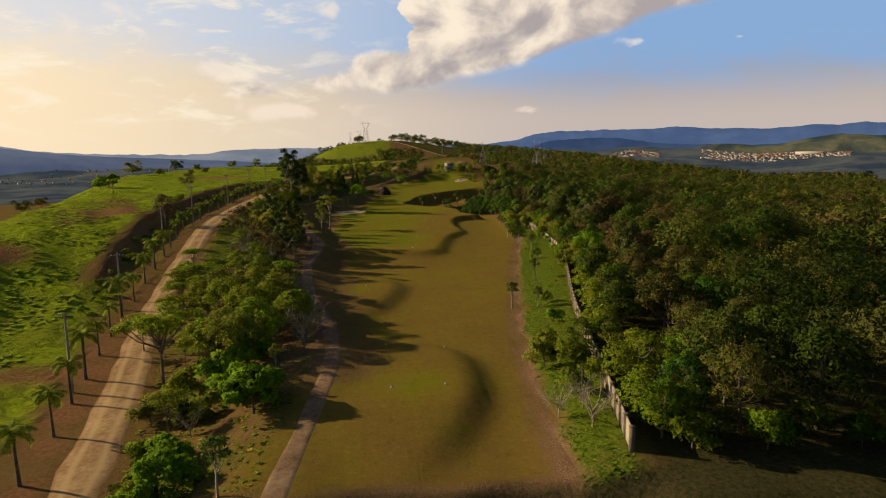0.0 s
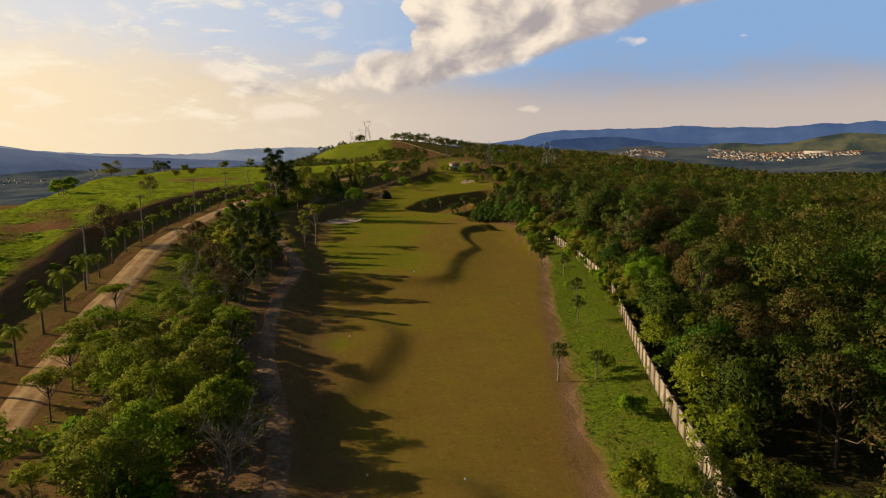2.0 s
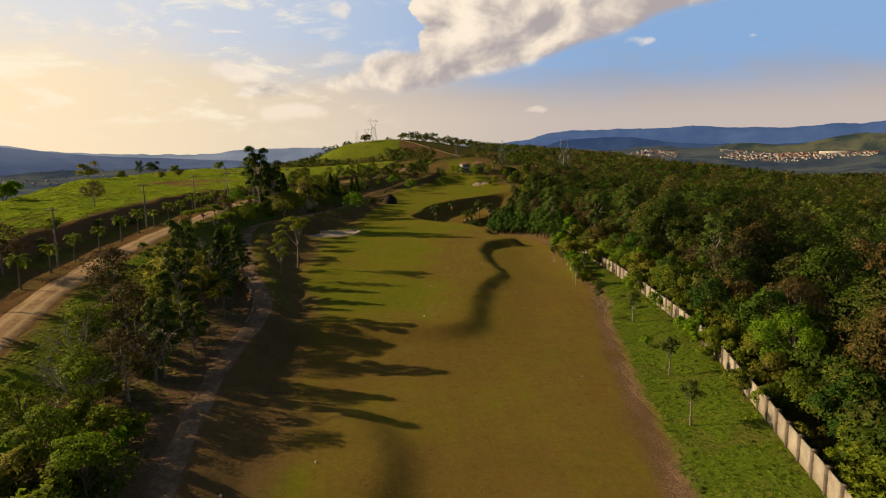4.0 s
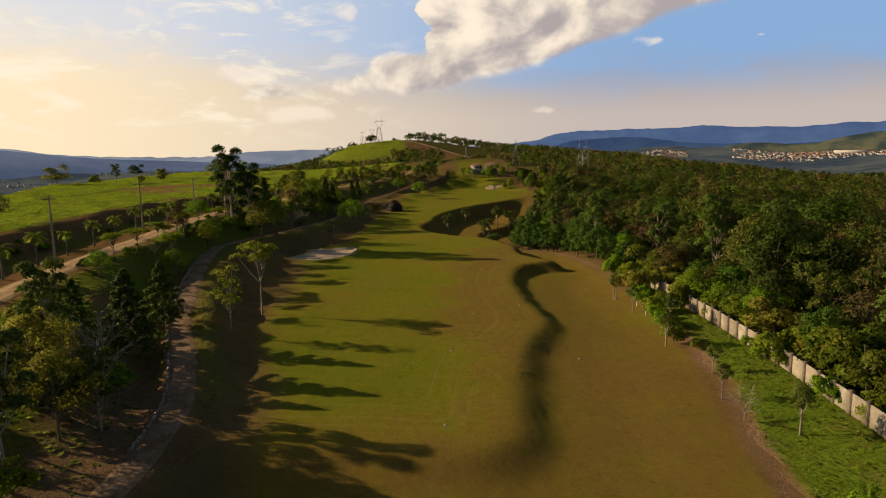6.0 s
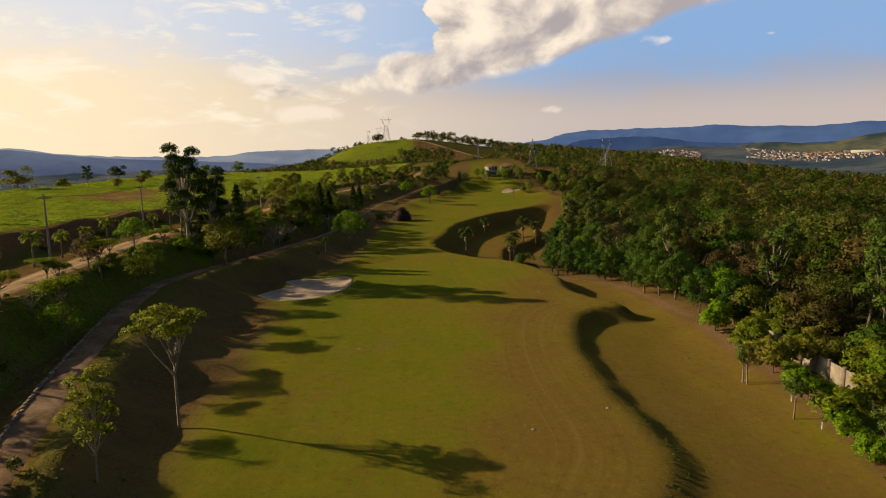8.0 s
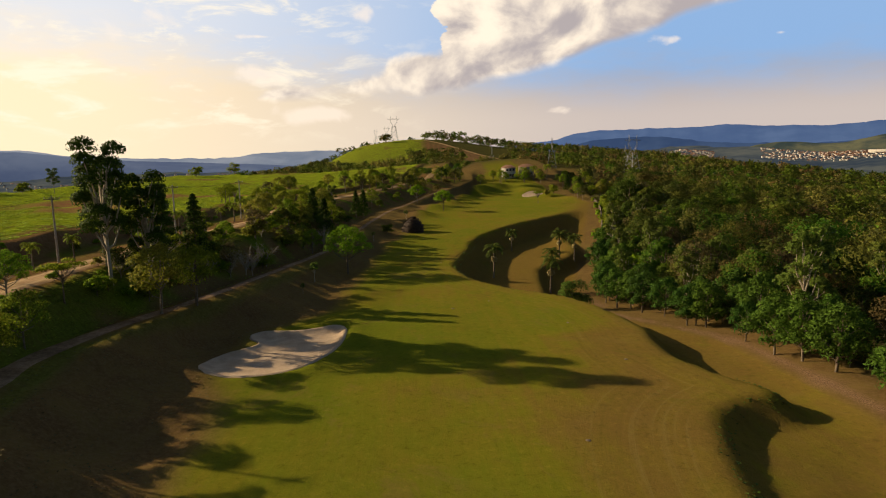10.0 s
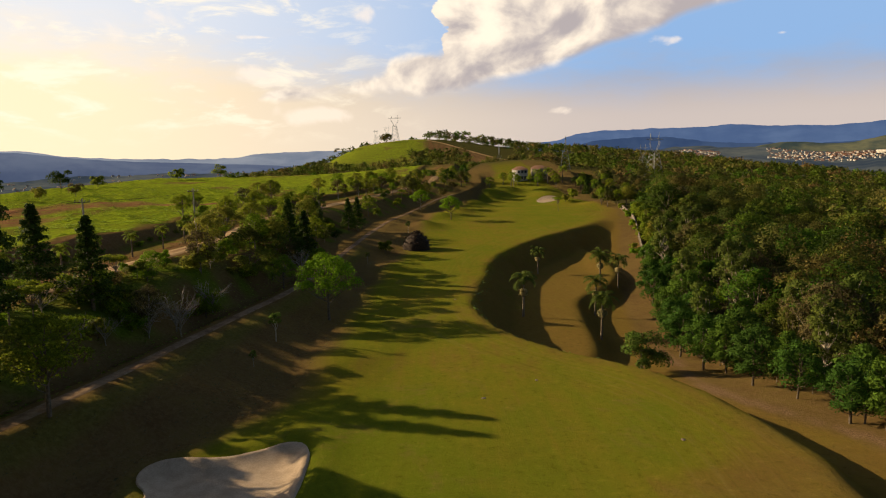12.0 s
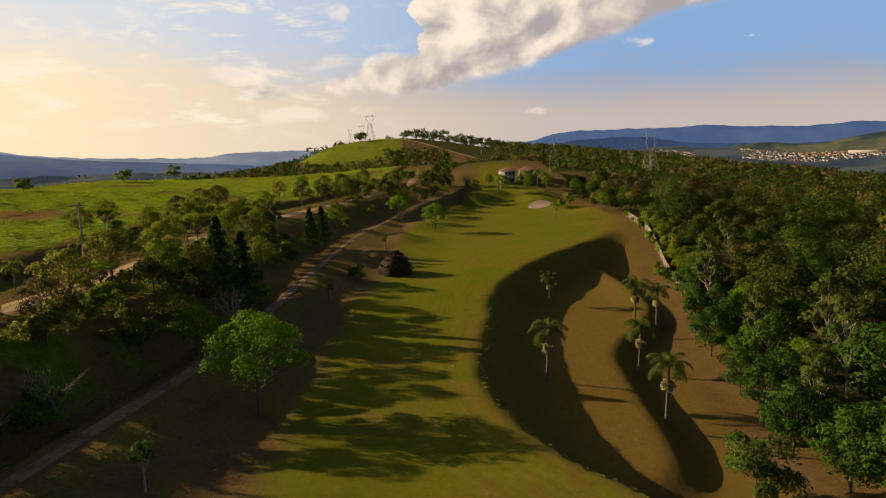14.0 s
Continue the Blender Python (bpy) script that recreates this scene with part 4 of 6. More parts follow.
RIM_FRESH = make_tree("broadleaf_tree", "lone", 7.5, 4200, 0.15, LEAF_FRESH, BARK_PALE, "bright yellow-green broadleaf tree at the wood's edge", seed=159, group="trees of the wood")
BUSH_OLIVE = make_tree("shrub", "low", 5.0, 3600, 0.15, LEAF_OLIVE, BARK, "large rounded olive-green shrub at the edge of the hollow", "shrub", seed=58)
YOUNG = [make_tree("sapling", "young", 4.5, 900, 0.11, LEAF_OLIVE, BARK_PALE, "young planted tree with a thin pale trunk", seed=70 + i, group="planted saplings") for i in range(2)]
BARE = [make_bare("bare_shrub", 4.0, "leafless shrub with many thin pale branches", seed=80 + i) for i in range(2)]
CONIFER = make_conifer("conifer", 11.0, LEAF_DEEP, "dark dense cone-shaped conifer", seed=90)
PALM = [make_palm("road_palm", 5.6, "young palm with arching fronds beside the dirt road", seed=100 + i, group="palms along the road") for i in range(2)]
PALM_SEEDED = make_palm("seeding_palm", 7.0, "slim palm with a pale hanging seed head in the grassy hollow", seed=110, seeds=True, group="palms in the hollow", leaf=LEAF_PALM_DARK)
used = set()


def grow(ob, *where, **more):
    """The master itself the first time, then copies."""
    if ob.name in used:
        return plant(ob, *where, **more)
    used.add(ob.name)
    return stand(ob, *where, **more)


# palms along the dirt road
rng = np.random.default_rng(5)
for i, y in enumerate(np.arange(52, 345, 7.6)):
    y = y + rng.normal() * 0.5
    grow(PALM[i % 2], float(road_x(y)) - 4.2 - 0.4 * rng.random(), y, rng.random() * 6, (0.85 + 0.3 * rng.random()) * (1.0 if y < 130 else 0.74))
# palms in the hollow
for x, y, s in ((13.9, 306.3, 1.12), (24.5, 296.7, 1.12), (23.8, 343.7, 0.92), (34.0, 329.5, 1.1), (38.5, 331.5, 1.05), (28.5, 314, 1.1)):
    grow(PALM_SEEDED, x, y, x * 1.7, s)
# single trees on the bank
SPRAY = make_tree("feathery_tree", "spray", 10.3, 2300, 0.15, LEAF_SPRAY, BARK_PALE, "slim pale-trunked tree with a flat feathery light green crown", seed=34)
grow(SPRAY, -21.27, 186.5, 0.4, 1.0)
FEATHER = make_tree("feathery_tree", "tall", 8.0, 1500, 0.13, LEAF_SPRAY, BARK_PALE, "slim feathery light green tree at the foot of the bank", seed=37)
grow(FEATHER, -22.7, 176.0, 1.4, 1.0)
BRIGHT = make_tree("lone_tree", "lone", 9.4, 7000, 0.14, LEAF_FRESH, BARK, "single tree with a bright green crown on the grassy bank", seed=31)
grow(BRIGHT, -16.2, 288.1, 0, 1.0)
GUM = make_tree("eucalyptus", "tall", 21, 8000, 0.225, LEAF_DEEP, BARK_PALE, "tall eucalyptus with a dark open crown", seed=33)
for x, y, s in ((-40.2, 247, 0.86), (-37.3, 251, 0.78), (-43, 252, 0.66)):
    grow(GUM, x, y, x, s)
for x, y, s in ((-41, 265.6, 0.9), (-37, 267.5, 0.88), (-27, 318, 1.0), (-25, 322, 0.9)):
    grow(CONIFER, x, y, x, s)

GUM_SMALL = make_tree("gum_tree", "tall", 10, 3600, 0.17, LEAF_OLIVE, BARK_PALE, "olive-leaved slender gum tree on the embankment", seed=36)
PINE = make_conifer("pine", 9.0, LEAF_OLIVE, "dark green young pine beside the cart path", seed=91, wide=0.36, count=8000)
grow(PINE, -30.1, 165.7, 0)
plant(PINE, -29.3, 173, 2, 0.85)
plant(PINE, -33.8, 163, 4, 0.6)
for ob, x, y, s in ((GUM_SMALL, -29, 143, 1.0), (BANKTREE[0], -31, 151, 0.95), (BANKTREE[1], -27.5, 147, 0.85), (GUM_SMALL, -33, 157, 0.95), (BARE[0], -28, 154, 1.5), (BARE[1], -30, 160, 1.4)):
    grow(ob, x, y, x + y, s)
# embankment between the dirt road and the cart path: the marked trees and shrubs
for ob, x, y, s in ((FLAT[2], -30.2, 69.6, 1.6), (BUSH_FRESH[0], -18.3, 57.5, 2.4), (FLAT[0], -26, 58.3, 0.7), (YOUNG[0], -18.1, 43.9, 1.05), (BUSH_FRESH[1], -23.4, 51.4, 1.5),
                    (BANKTREE[0], -17.5, 79, 0.75), (BANKTREE[2], -21.5, 84, 0.75), (BARE[0], -16, 76.2, 1.2), (BANKTREE[1], -27.5, 94, 0.75), (BUSH[0], -21.2, 92, 2.5), (FLAT[1], -37, 83, 0.85),
                    (YOUNG[1], -17.8, 67, 0.7), (BUSH_FRESH[0], -22.8, 70, 2.2), (BUSH_FRESH[1], -20.6, 73, 1.8), (BUSH_FRESH[1], -29.5, 84, 2.0), (BARE[1], -21.9, 95.6, 1.1), (BUSH[1], -26, 88, 2.2), (BUSH[2], -23, 101, 1.9), (BUSH[0], -28, 106, 2.0), (DRYTREE[0], -37.4, 144.4, 0.95),
                    (DRYTREE[1], -27, 122, 0.85), (BARE[0], -29.5, 118, 1.5), (BARE[1], -33, 126, 1.5), (GUM_SMALL, -26, 128, 0.85), (GUM_SMALL, -24.5, 133, 0.7), (DRYTREE[0], -31.5, 134, 0.9),
                    (BANKTREE[0], -32, 146, 0.7), (BUSH[1], -29, 150, 2.2), (BUSH[2], -33, 153, 2.3), (BUSH_FRESH[0], -27.3, 156, 1.6), (BUSH[0], -36, 160, 2.0), (GUM_SMALL, -25.5, 149, 0.7),
                    (FLAT[1], -38.3, 202.6, 1.05), (BANKTREE[0], -37, 200, 0.6), (BANKTREE[1], -39.8, 228.6, 0.7), (BANKTREE[2], -38.5, 222, 0.65), (FLAT[2], -41, 217, 0.9), (BANKTREE[0], -30.5, 247.5, 0.95),
                    (BANKTREE[0], -33, 243, 1.05), (BARE[0], -29.1, 269.3, 1.2), (BARE[1], -31.5, 274, 1.2), (BANKTREE[1], -24.6, 299.5, 0.68), (BANKTREE[2], -27, 303, 0.62), (BARE[0], -30.1, 282.5, 1.1),
                    (BUSH[1], -33, 288, 1.8), (BUSH[0], -32.5, 297, 1.5), (BUSH[2], -34, 293.5, 1.3), (BANKTREE[0], -31, 309, 0.75), (BANKTREE[0], -33.5, 318, 0.85), (BANKTREE[1], -28, 326, 0.85),
                    (BANKTREE[2], -25, 335, 0.85), (BUSH_FRESH[1], -30, 330, 2.6), (FLAT[0], -34, 334, 1.1), (BARE[1], -24, 312, 1.2), (BUSH[1], -23, 320, 1.8)):
    grow(ob, x, y, x * 3.1 + y, s)
for i, (x, y, s) in enumerate(((-41, 184, 0.6), (-42.5, 192, 0.7), (-42, 199, 0.65), (-42, 207, 0.6), (-43, 232, 0.9), (-41, 238, 0.8), (-40, 259, 0.7), (-38, 275, 0.65), (-36.5, 281, 0.6), (-34, 301, 0.7), (-37, 98, 0.85), (-38.5, 104, 0.9), (-39.2, 110, 0.8), (-40, 117, 0.8), (-36, 107, 0.9), (-34.5, 101, 0.8))):
    grow(FLAT[i % 3] if i % 4 else BRIGHT, x, y, 2.1 * x + y, s if i % 4 else s * 0.62)
for i in range(30):
    y = 152 + 5.6 * i
    grow(BUSH_FRESH[i % 2] if i % 3 else BUSH[i % 3], float(road_x(y)) + 3.6 + 1.4 * math.sin(i * 2.7), y + math.cos(i * 1.9), i * 1.3, 0.55 + 0.28 * math.sin(i * 3.3))
rng = np.random.default_rng(28)
for i in range(38):
    y = 72 + 66 * rng.random()
    px, rx = float(path_x(y)), float(road_x(y))
    low_side = 6 if y < 104 else 10
    x = rx + low_side + (px - (2.6 if y < 104 else 5) - rx - low_side) * rng.random()
    pick = rng.random()
    ob = BANKTREE[i % 3] if pick < 0.35 else FLAT[i % 3] if pick < 0.55 else BUSH[i % 3] if pick < 0.8 else BUSH_FRESH[i % 2]
    grow(ob, x, y, rng.random() * 6, (0.6 + 0.4 * rng.random()) * (1.0 if pick < 0.55 else 2.4) * (1.0 if y < 104 else 0.68))
for ob, x, y, s in ((FLAT[0], -32.4, 75.5, 0.95), (BUSH_FRESH[0], -19.3, 59.5, 2.7), (BUSH_FRESH[1], -21.5, 63, 2.3), (BUSH_FRESH[0], -24.3, 53, 1.5), (BUSH_FRESH[1], -22.3, 47.5, 1.9), (BUSH_FRESH[0], -24.5, 45.5, 1.6), (BARE[1], -15.4, 77.5, 1.3), (BARE[0], -15.6, 73.5, 0.8),
                    (FLAT[1], -36.1, 91.6, 0.85), (FLAT[2], -37.6, 101.9, 0.8), (BANKTREE[0], -24, 84, 0.85), (BANKTREE[1], -21, 88.5, 0.8), (BANKTREE[2], -28.5, 90, 0.85), (BANKTREE[0], -31, 98, 0.8), (BANKTREE[1], -25, 97, 0.75),
                    (BARE[0], -20.6, 93.5, 1.35), (BUSH[0], -18.6, 89.8, 1.7), (BUSH[1], -24, 91, 2.1), (BUSH[2], -30.2, 94, 1.9), (BUSH[0], -33, 105, 2.0), (BUSH_FRESH[1], -30, 110, 1.5), (BANKTREE[2], -26.5, 108, 0.7), (BANKTREE[0], -31, 113, 0.7), (BUSH[1], -24.5, 114, 1.6),
                    (BARE[1], -26.5, 127, 1.7), (BUSH[2], -22.6, 105, 1.8), (BANKTREE[1], -28.5, 118.5, 0.65), (BUSH[0], -27, 66, 1.8), (BUSH[1], -29, 62, 1.4), (BANKTREE[2], -25, 76, 0.75), (BUSH[2], -21, 79, 1.8), (BANKTREE[1], -22.5, 72, 0.8), (BUSH[0], -28, 80, 2.0)):
    grow(ob, x, y, x * 3.1 + y, s)
rng = np.random.default_rng(8)
for i in range(120):
    y = 42 + 300 * rng.random()
    px, rx = float(path_x(y)), float(road_x(y))
    x = rx + 4.2 + (px - 5.2 - rx - 4.2) * rng.random()
    if 175 < y < 240 and rng.random() < 0.45 or 106 < y < 200 and x < rx + 9.5 and rng.random() < 0.8:
        continue
    pick = rng.random()
    if pick < 0.50:
        grow(BUSH[i % 3], x, y, rng.random() * 6, 0.5 + 0.8 * rng.random())
    elif pick < 0.72:
        grow(BUSH_FRESH[i % 2], x, y, rng.random() * 6, 0.5 + 0.6 * rng.random())
    elif pick < 0.80:
        grow(FLAT[i % 3], x, y, rng.random() * 6, 0.5 + 0.3 * rng.random())
    elif pick < 0.92:
        grow(BARE[i % 2], x, y, rng.random() * 6, 0.5 + 0.4 * rng.random())
    else:
        grow(DRYTREE[i % 2], x, y, rng.random() * 6, 0.5 + 0.2 * rng.random())
# thick growth either side of the road further on
rng = np.random.default_rng(18)
for i in range(110):
    y = 335 + 190 * rng.random()
    px, rx = float(path_x(y)), float(road_x(y))
    x = px - 5 - 30 * rng.random() if rng.random() < 0.6 else rx - 6 - 12 * rng.random()
    if abs(x - rx) < 4:
        continue
    pick = rng.random()
    ob = BANKTREE[i % 3] if pick < 0.45 else BUSH[i % 3] if pick < 0.7 else FLAT[i % 3] if pick < 0.82 else EDGE[i % 3] if pick < 0.92 else DRYTREE[i % 2]
    grow(ob, x, y, rng.random() * 6, (0.55 + 0.4 * rng.random()) * (1.6 if pick >= 0.45 and pick < 0.7 else 1.0))
# dense dark thicket between road and path where the hole bends
rng = np.random.default_rng(38)
for i in range(48):
    y = 292 + 86 * rng.random() if i > 12 else 248 + 40 * rng.random()
    px, rx = float(path_x(y)), float(road_x(y))
    k = rng.random()
    x = rx + 4.5 + (px - 4.4 - rx - 4.5) * k
    pick = rng.random()
    ob = EDGE[i % 3] if pick < 0.42 else BUSH[i % 3] if pick < 0.72 else BARE[i % 2] if pick < 0.84 else GUM_SMALL if pick < 0.90 else BANKTREE[i % 3]
    grow(ob, x, y, rng.random() * 6, 0.5 + 0.35 * rng.random() if pick < 0.42 else 1.0 + 0.9 * rng.random() if pick < 0.72 else 0.6 + 0.3 * rng.random())
# trees closing in round the far green
rng = np.random.default_rng(39)
for i in range(64):
    y = 448 + 95 * rng.random()
    x = 70 + 0.1 * (y - 448) + 34 * rng.random() ** 1.4 if i < 44 else float(foot_x(y)) - 8 - 26 * rng.random()
    ob = BROAD[i % 4] if i % 3 == 0 else EDGE[i % 3] if i % 3 == 1 else BANKTREE[i % 3]
    grow(ob, x, y, rng.random() * 6, 0.6 + 0.4 * rng.random())
# trees on the grassy bank and round the far green
for ob, x, y, s in ((BRIGHT, 7.8, 408.5, 0.85), (BUSH[0], -11.1, 346.4, 1.45), (YOUNG[0], -20.2, 273.5, 0.8), (YOUNG[1], -20.7, 265.3, 0.4), (BUSH_OLIVE, 25.0, 281, 1.15), (FLAT[0], 49.6, 435.3, 0.9),
                    (BRIGHT, -2, 428, 0.8), (YOUNG[0], -14, 331, 0.6), (YOUNG[1], -6, 372, 0.7), (BUSH[2], 65, 474, 2.2), (BUSH[0], 61, 471, 1.6), (CONIFER, -19.8, 375, 0.85), (CONIFER, -22, 372, 0.8),
                    (CONIFER, 78, 500, 0.8), (CONIFER, 88, 512, 0.8), (BANKTREE[1], 45, 512, 0.9), (BANKTREE[2], 58, 516, 0.8), (BANKTREE[0], 68, 520, 0.9), (BANKTREE[0], 34, 520, 0.8), (BANKTREE[1], 22, 516, 0.8),
                    (BANKTREE[0], 50, 531, 0.7), (BANKTREE[1], 57, 533, 0.6), (BANKTREE[2], 63, 534, 0.7), (BANKTREE[0], 43, 534, 0.8), (BANKTREE[1], 70, 535, 0.75), (PALM[0], 60, 528, 1.5), (PALM[1], 66, 531, 1.5), (PALM[0], 74, 532, 1.6), (PALM[1], 46, 526, 1.4)):
    grow(ob, x, y, x * 2.3 + y, s)
# trees at the pasture's crest and in it
for ob, x, y, s in ((EDGE[0], -149, 384, 1.7), (BUSH[0], -137, 392, 2.2), (GUM_SMALL, -131, 400, 0.95), (EDGE[1], -118, 420, 0.9), (BUSH[1], -124, 410, 2.0), (DRYTREE[0], -58, 158, 0.95),
                    (DRYTREE[1], -66, 205, 0.7), (EDGE[1], -94, 174, 0.6), (BUSH_FRESH[0], -104, 240, 3.2), (BUSH_FRESH[1], -112, 252, 2.6), (EDGE[2], -102, 180, 0.8), (FLAT[2], -92, 214, 0.8), (BUSH[2], -60, 176, 1.2),
                    (EDGE[2], -150, 470, 1.5), (BUSH[0], -140, 480, 2.6), (EDGE[0], -112, 560, 1.4), (BUSH[2], -128, 540, 3.0)):
    grow(ob, x, y, x * 2.3 + y, s)
# hedge plants at the foot of the cut
rng = np.random.default_rng(19)
for i in range(46):
    y = 96 + 240 * rng.random()
    grow(BUSH[i % 3] if i % 4 else BUSH_FRESH[i % 2], float(road_x(y)) - 8.5 - 3.5 * rng.random(), y, rng.random() * 6, 0.4 + 0.5 * rng.random())

# saplings and shrubs along the boundary wall
rng = np.random.default_rng(9)
for i, y in enumerate((94, 116, 128, 147, 155, 161, 170, 178, 186, 195)):
    wx = float(fence_x(y))
    grow(YOUNG[i % 2], wx - 8.5 + 3.5 * rng.random(), y, i, 0.65 + 0.35 * rng.random())
for ob, x, y, s in ((BUSH[0], 11, 66.5, 1.7), (BUSH[1], 13.5, 64, 1.9), (BANKTREE[1], 15.2, 68, 0.6), (BUSH[2], 12.5, 72, 1.3), (BARE[0], 8.8, 53.5, 0.8), (BARE[1], 10.8, 50.5, 1.0), (BUSH[0], 11.8, 58, 1.4), (BARE[0], 11.3, 54.5, 0.9), (BUSH[1], 15, 60, 1.3), (BANKTREE[0], 15.5, 47.5, 0.62), (RIM[0], 19, 51, 0.85), (RIM_FRESH, 22, 56, 0.8), (YOUNG[0], 13.4, 94.8, 1.0), (BARE[1], 26.5, 150.4, 0.8),
                    (BUSH_FRESH[0], 17, 84, 1.2), (BUSH[0], 19, 96, 0.9), (BUSH_FRESH[1], 31, 178, 1.3), (BUSH_FRESH[0], 30.6, 174, 1.0), (BUSH[2], 31.6, 176, 0.9), (BUSH_FRESH[1], 31.8, 180.5, 1.1), (BUSH_FRESH[0], 32.4, 183, 1.2), (BUSH[0], 30.8, 168, 0.6), (BUSH[1], 33, 184, 1.6), (BUSH_FRESH[0], 33.5, 189, 1.7), (BUSH[2], 34.5, 196, 1.9), (BUSH[0], 35.5, 202, 2.0), (BUSH_FRESH[1], 36.5, 212, 2.0),
                    (BUSH[1], 29.5, 171, 1.2)):
    grow(ob, x, y, x * 2.3 + y, s)

YELLOW = make_tree("sapling", "young", 3.6, 700, 0.10, LEAF_YELLOW, BARK_PALE, "small yellow-green sapling on the dry turf", seed=73)
grow(YELLOW, 30.9, 194.4, 0, 1.0)
BALL = make_tree("shrub", "low", 1.5, 500, 0.10, LEAF_FRESH, BARK, "small bright yellow-green shrub on the grass verge", "shrub", seed=74)
grow(BALL, 27.0, 137.1, 0, 1.0, tall=1.3)

# shrubs and low boughs hanging over the wall
rng = np.random.default_rng(29)
for i in range(34):
    y = 118 + 92 * rng.random() if i < 24 else 345 + 95 * rng.random()
    grow(BUSH[i % 3] if i % 3 else BUSH_FRESH[i % 2], float(fence_x(y)) - 0.9 + 2.2 * rng.random() - (1.2 if i >= 24 else 0), y, rng.random() * 6, 0.7 + 1.0 * rng.random())

# the wood past the wall: near trees one by one
for i in range(13):
    x = 17 + 2.9 * i
    grow(EDGE[1 + i % 2] if i % 2 else BUSH[i % 3], x, 45.5 + 0.12 * (x - 17) + 1.5 * math.sin(i * 2.1), i * 1.7, (0.62 if i % 2 else 1.5) + 0.15 * math.sin(i * 3.7))
rng = np.random.default_rng(11)
count = 0
for y in np.arange(46, 420, 6.0):
    edge = float(wood_x(y))
    for k in range(3):
        x, yy = edge + 1.8 + 6.2 * k + 2.8 * rng.random(), y + 4.5 * rng.random()
        pick, size = rng.random(), 0.75 + (0.65 if y > 110 else 0.3) * rng.random()
        if k == 0 and 214 < y < 350:
            grow(RIM[count % 3], edge - 2.2 + 2.2 * rng.random(), yy, rng.random() * 6, 0.75 + 0.4 * rng.random())
            grow(RIM[(count + 1) % 3] if count % 4 else SLIM[count % 2], edge + 1.8 + 3 * rng.random(), yy + 3, rng.random() * 6, 0.9 + 0.45 * rng.random())
            grow(EDGE[1 + count % 2], edge + 1.2 + 1.5 * rng.random(), yy + 1.5, rng.random() * 6, 0.55 + 0.3 * rng.random())
        elif k == 0:
            grow(BUSH[count % 3], edge + 0.8 + 1.5 * rng.random(), yy + 3, rng.random() * 6, 0.9 + 0.7 * rng.random())
            grow(EDGE[count % 3], edge + 2.2 + 1.5 * rng.random(), yy, rng.random() * 6, 0.75 + 0.45 * rng.random())
            if y > 66:
                grow(EDGE[(count + 1) % 3], edge + 5.0 + 1.5 * rng.random(), yy + 3, rng.random() * 6, 0.9 + 0.5 * rng.random())
        elif pick < 0.70 or y < 90:
            grow(BROAD[count % 4], x, yy, rng.random() * 6, size)
        elif pick < 0.84:
            grow(SLIM[count % 2], x, yy, rng.random() * 6, size)
        else:
            grow(DRYTREE[count % 2], x, yy, rng.random() * 6, size)
        count += 1


# marked trees at the wood's edge
for ob, x, y, s in ((RIM_FRESH, 37.5, 289.5, 0.72), (RIM_FRESH, 52.5, 326, 1.05), (RIM_FRESH, 44.5, 304, 0.85), (RIM[0], 37, 283, 0.8), (SLIM[0], 48, 275, 1.15), (SLIM[1], 46.4, 281, 1.05), (SLIM[0], 50, 268, 0.95), (RIM[1], 36.5, 256, 0.75),
                    (RIM[2], 40, 214, 0.9), (RIM_FRESH, 41.5, 219, 0.9), (RIM[0], 38.6, 132, 1.15), (RIM[1], 36.5, 140, 1.05), (RIM[2], 31, 108, 1.0), (RIM_FRESH, 35, 122, 1.0), (RIM[0], 40, 160, 0.9), (RIM_FRESH, 40.5, 171, 0.8)):
    grow(ob, x, y, x + 2 * y, s)


# ---- boundary wall ----
def box(x0, x1, y0, y1, z0, z1):
    v = [(x, y, z) for z in (z0, z1) for y in (y0, y1) for x in (x0, x1)]
    return np.array(v, float), np.array([(0, 2, 3, 1), (4, 5, 7, 6), (0, 1, 5, 4), (1, 3, 7, 5), (3, 2, 6, 7), (2, 0, 4, 6)])


def boundary_wall(name, y0, y1):
    root = tagged(new(name), "weathered pale concrete boundary wall with dark pillars", "wall", kind="structure")
    pillar = mesh_of("pillar", *merged([box(-0.2, 0.2, -0.15, 0.15, -0.6, 1.98), box(-0.23, 0.23, -0.18, 0.18, 1.98, 2.05)]), PILLAR)
    y, rng = y0, np.random.default_rng(4)
    while y < y1:
        x, z = float(fence_x(y)), float(land(fence_x(y), y))
        ny = y + 2.3
        nx, nz = float(fence_x(ny)), float(land(fence_x(ny), ny))
        p = part("pillar", pillar, root)
        p.location = (x, y, z)
        p.rotation_euler = (0, 0, math.atan2(-(nx - x), ny - y))
        d = Vector((nx - x, ny - y, 0)).normalized()
        s = Vector((d.y, -d.x, 0)) * 0.07
        a, b = Vector((x, y, z)) + d * 0.15, Vector((nx, ny, nz)) - d * 0.15
        v = []
        for q, c in ((a, 0), (b, 0)):
            for sg in (-1, 1):
                for dz in (-0.6, 1.85):
                    v.append(tuple(q + s * sg + Vector((0, 0, dz))))
        f = [(0, 1, 5, 4), (2, 6, 7, 3), (1, 3, 7, 5), (0, 2, 3, 1), (4, 5, 7, 6), (0, 4, 6, 2)]
        part("wall_panel", mesh_of("wall_panel", v, f, PLASTER), root)
        y = ny
    return root


boundary_wall("wall_east", 45.5, 203)
boundary_wall("wall_north_east", 341, 442)


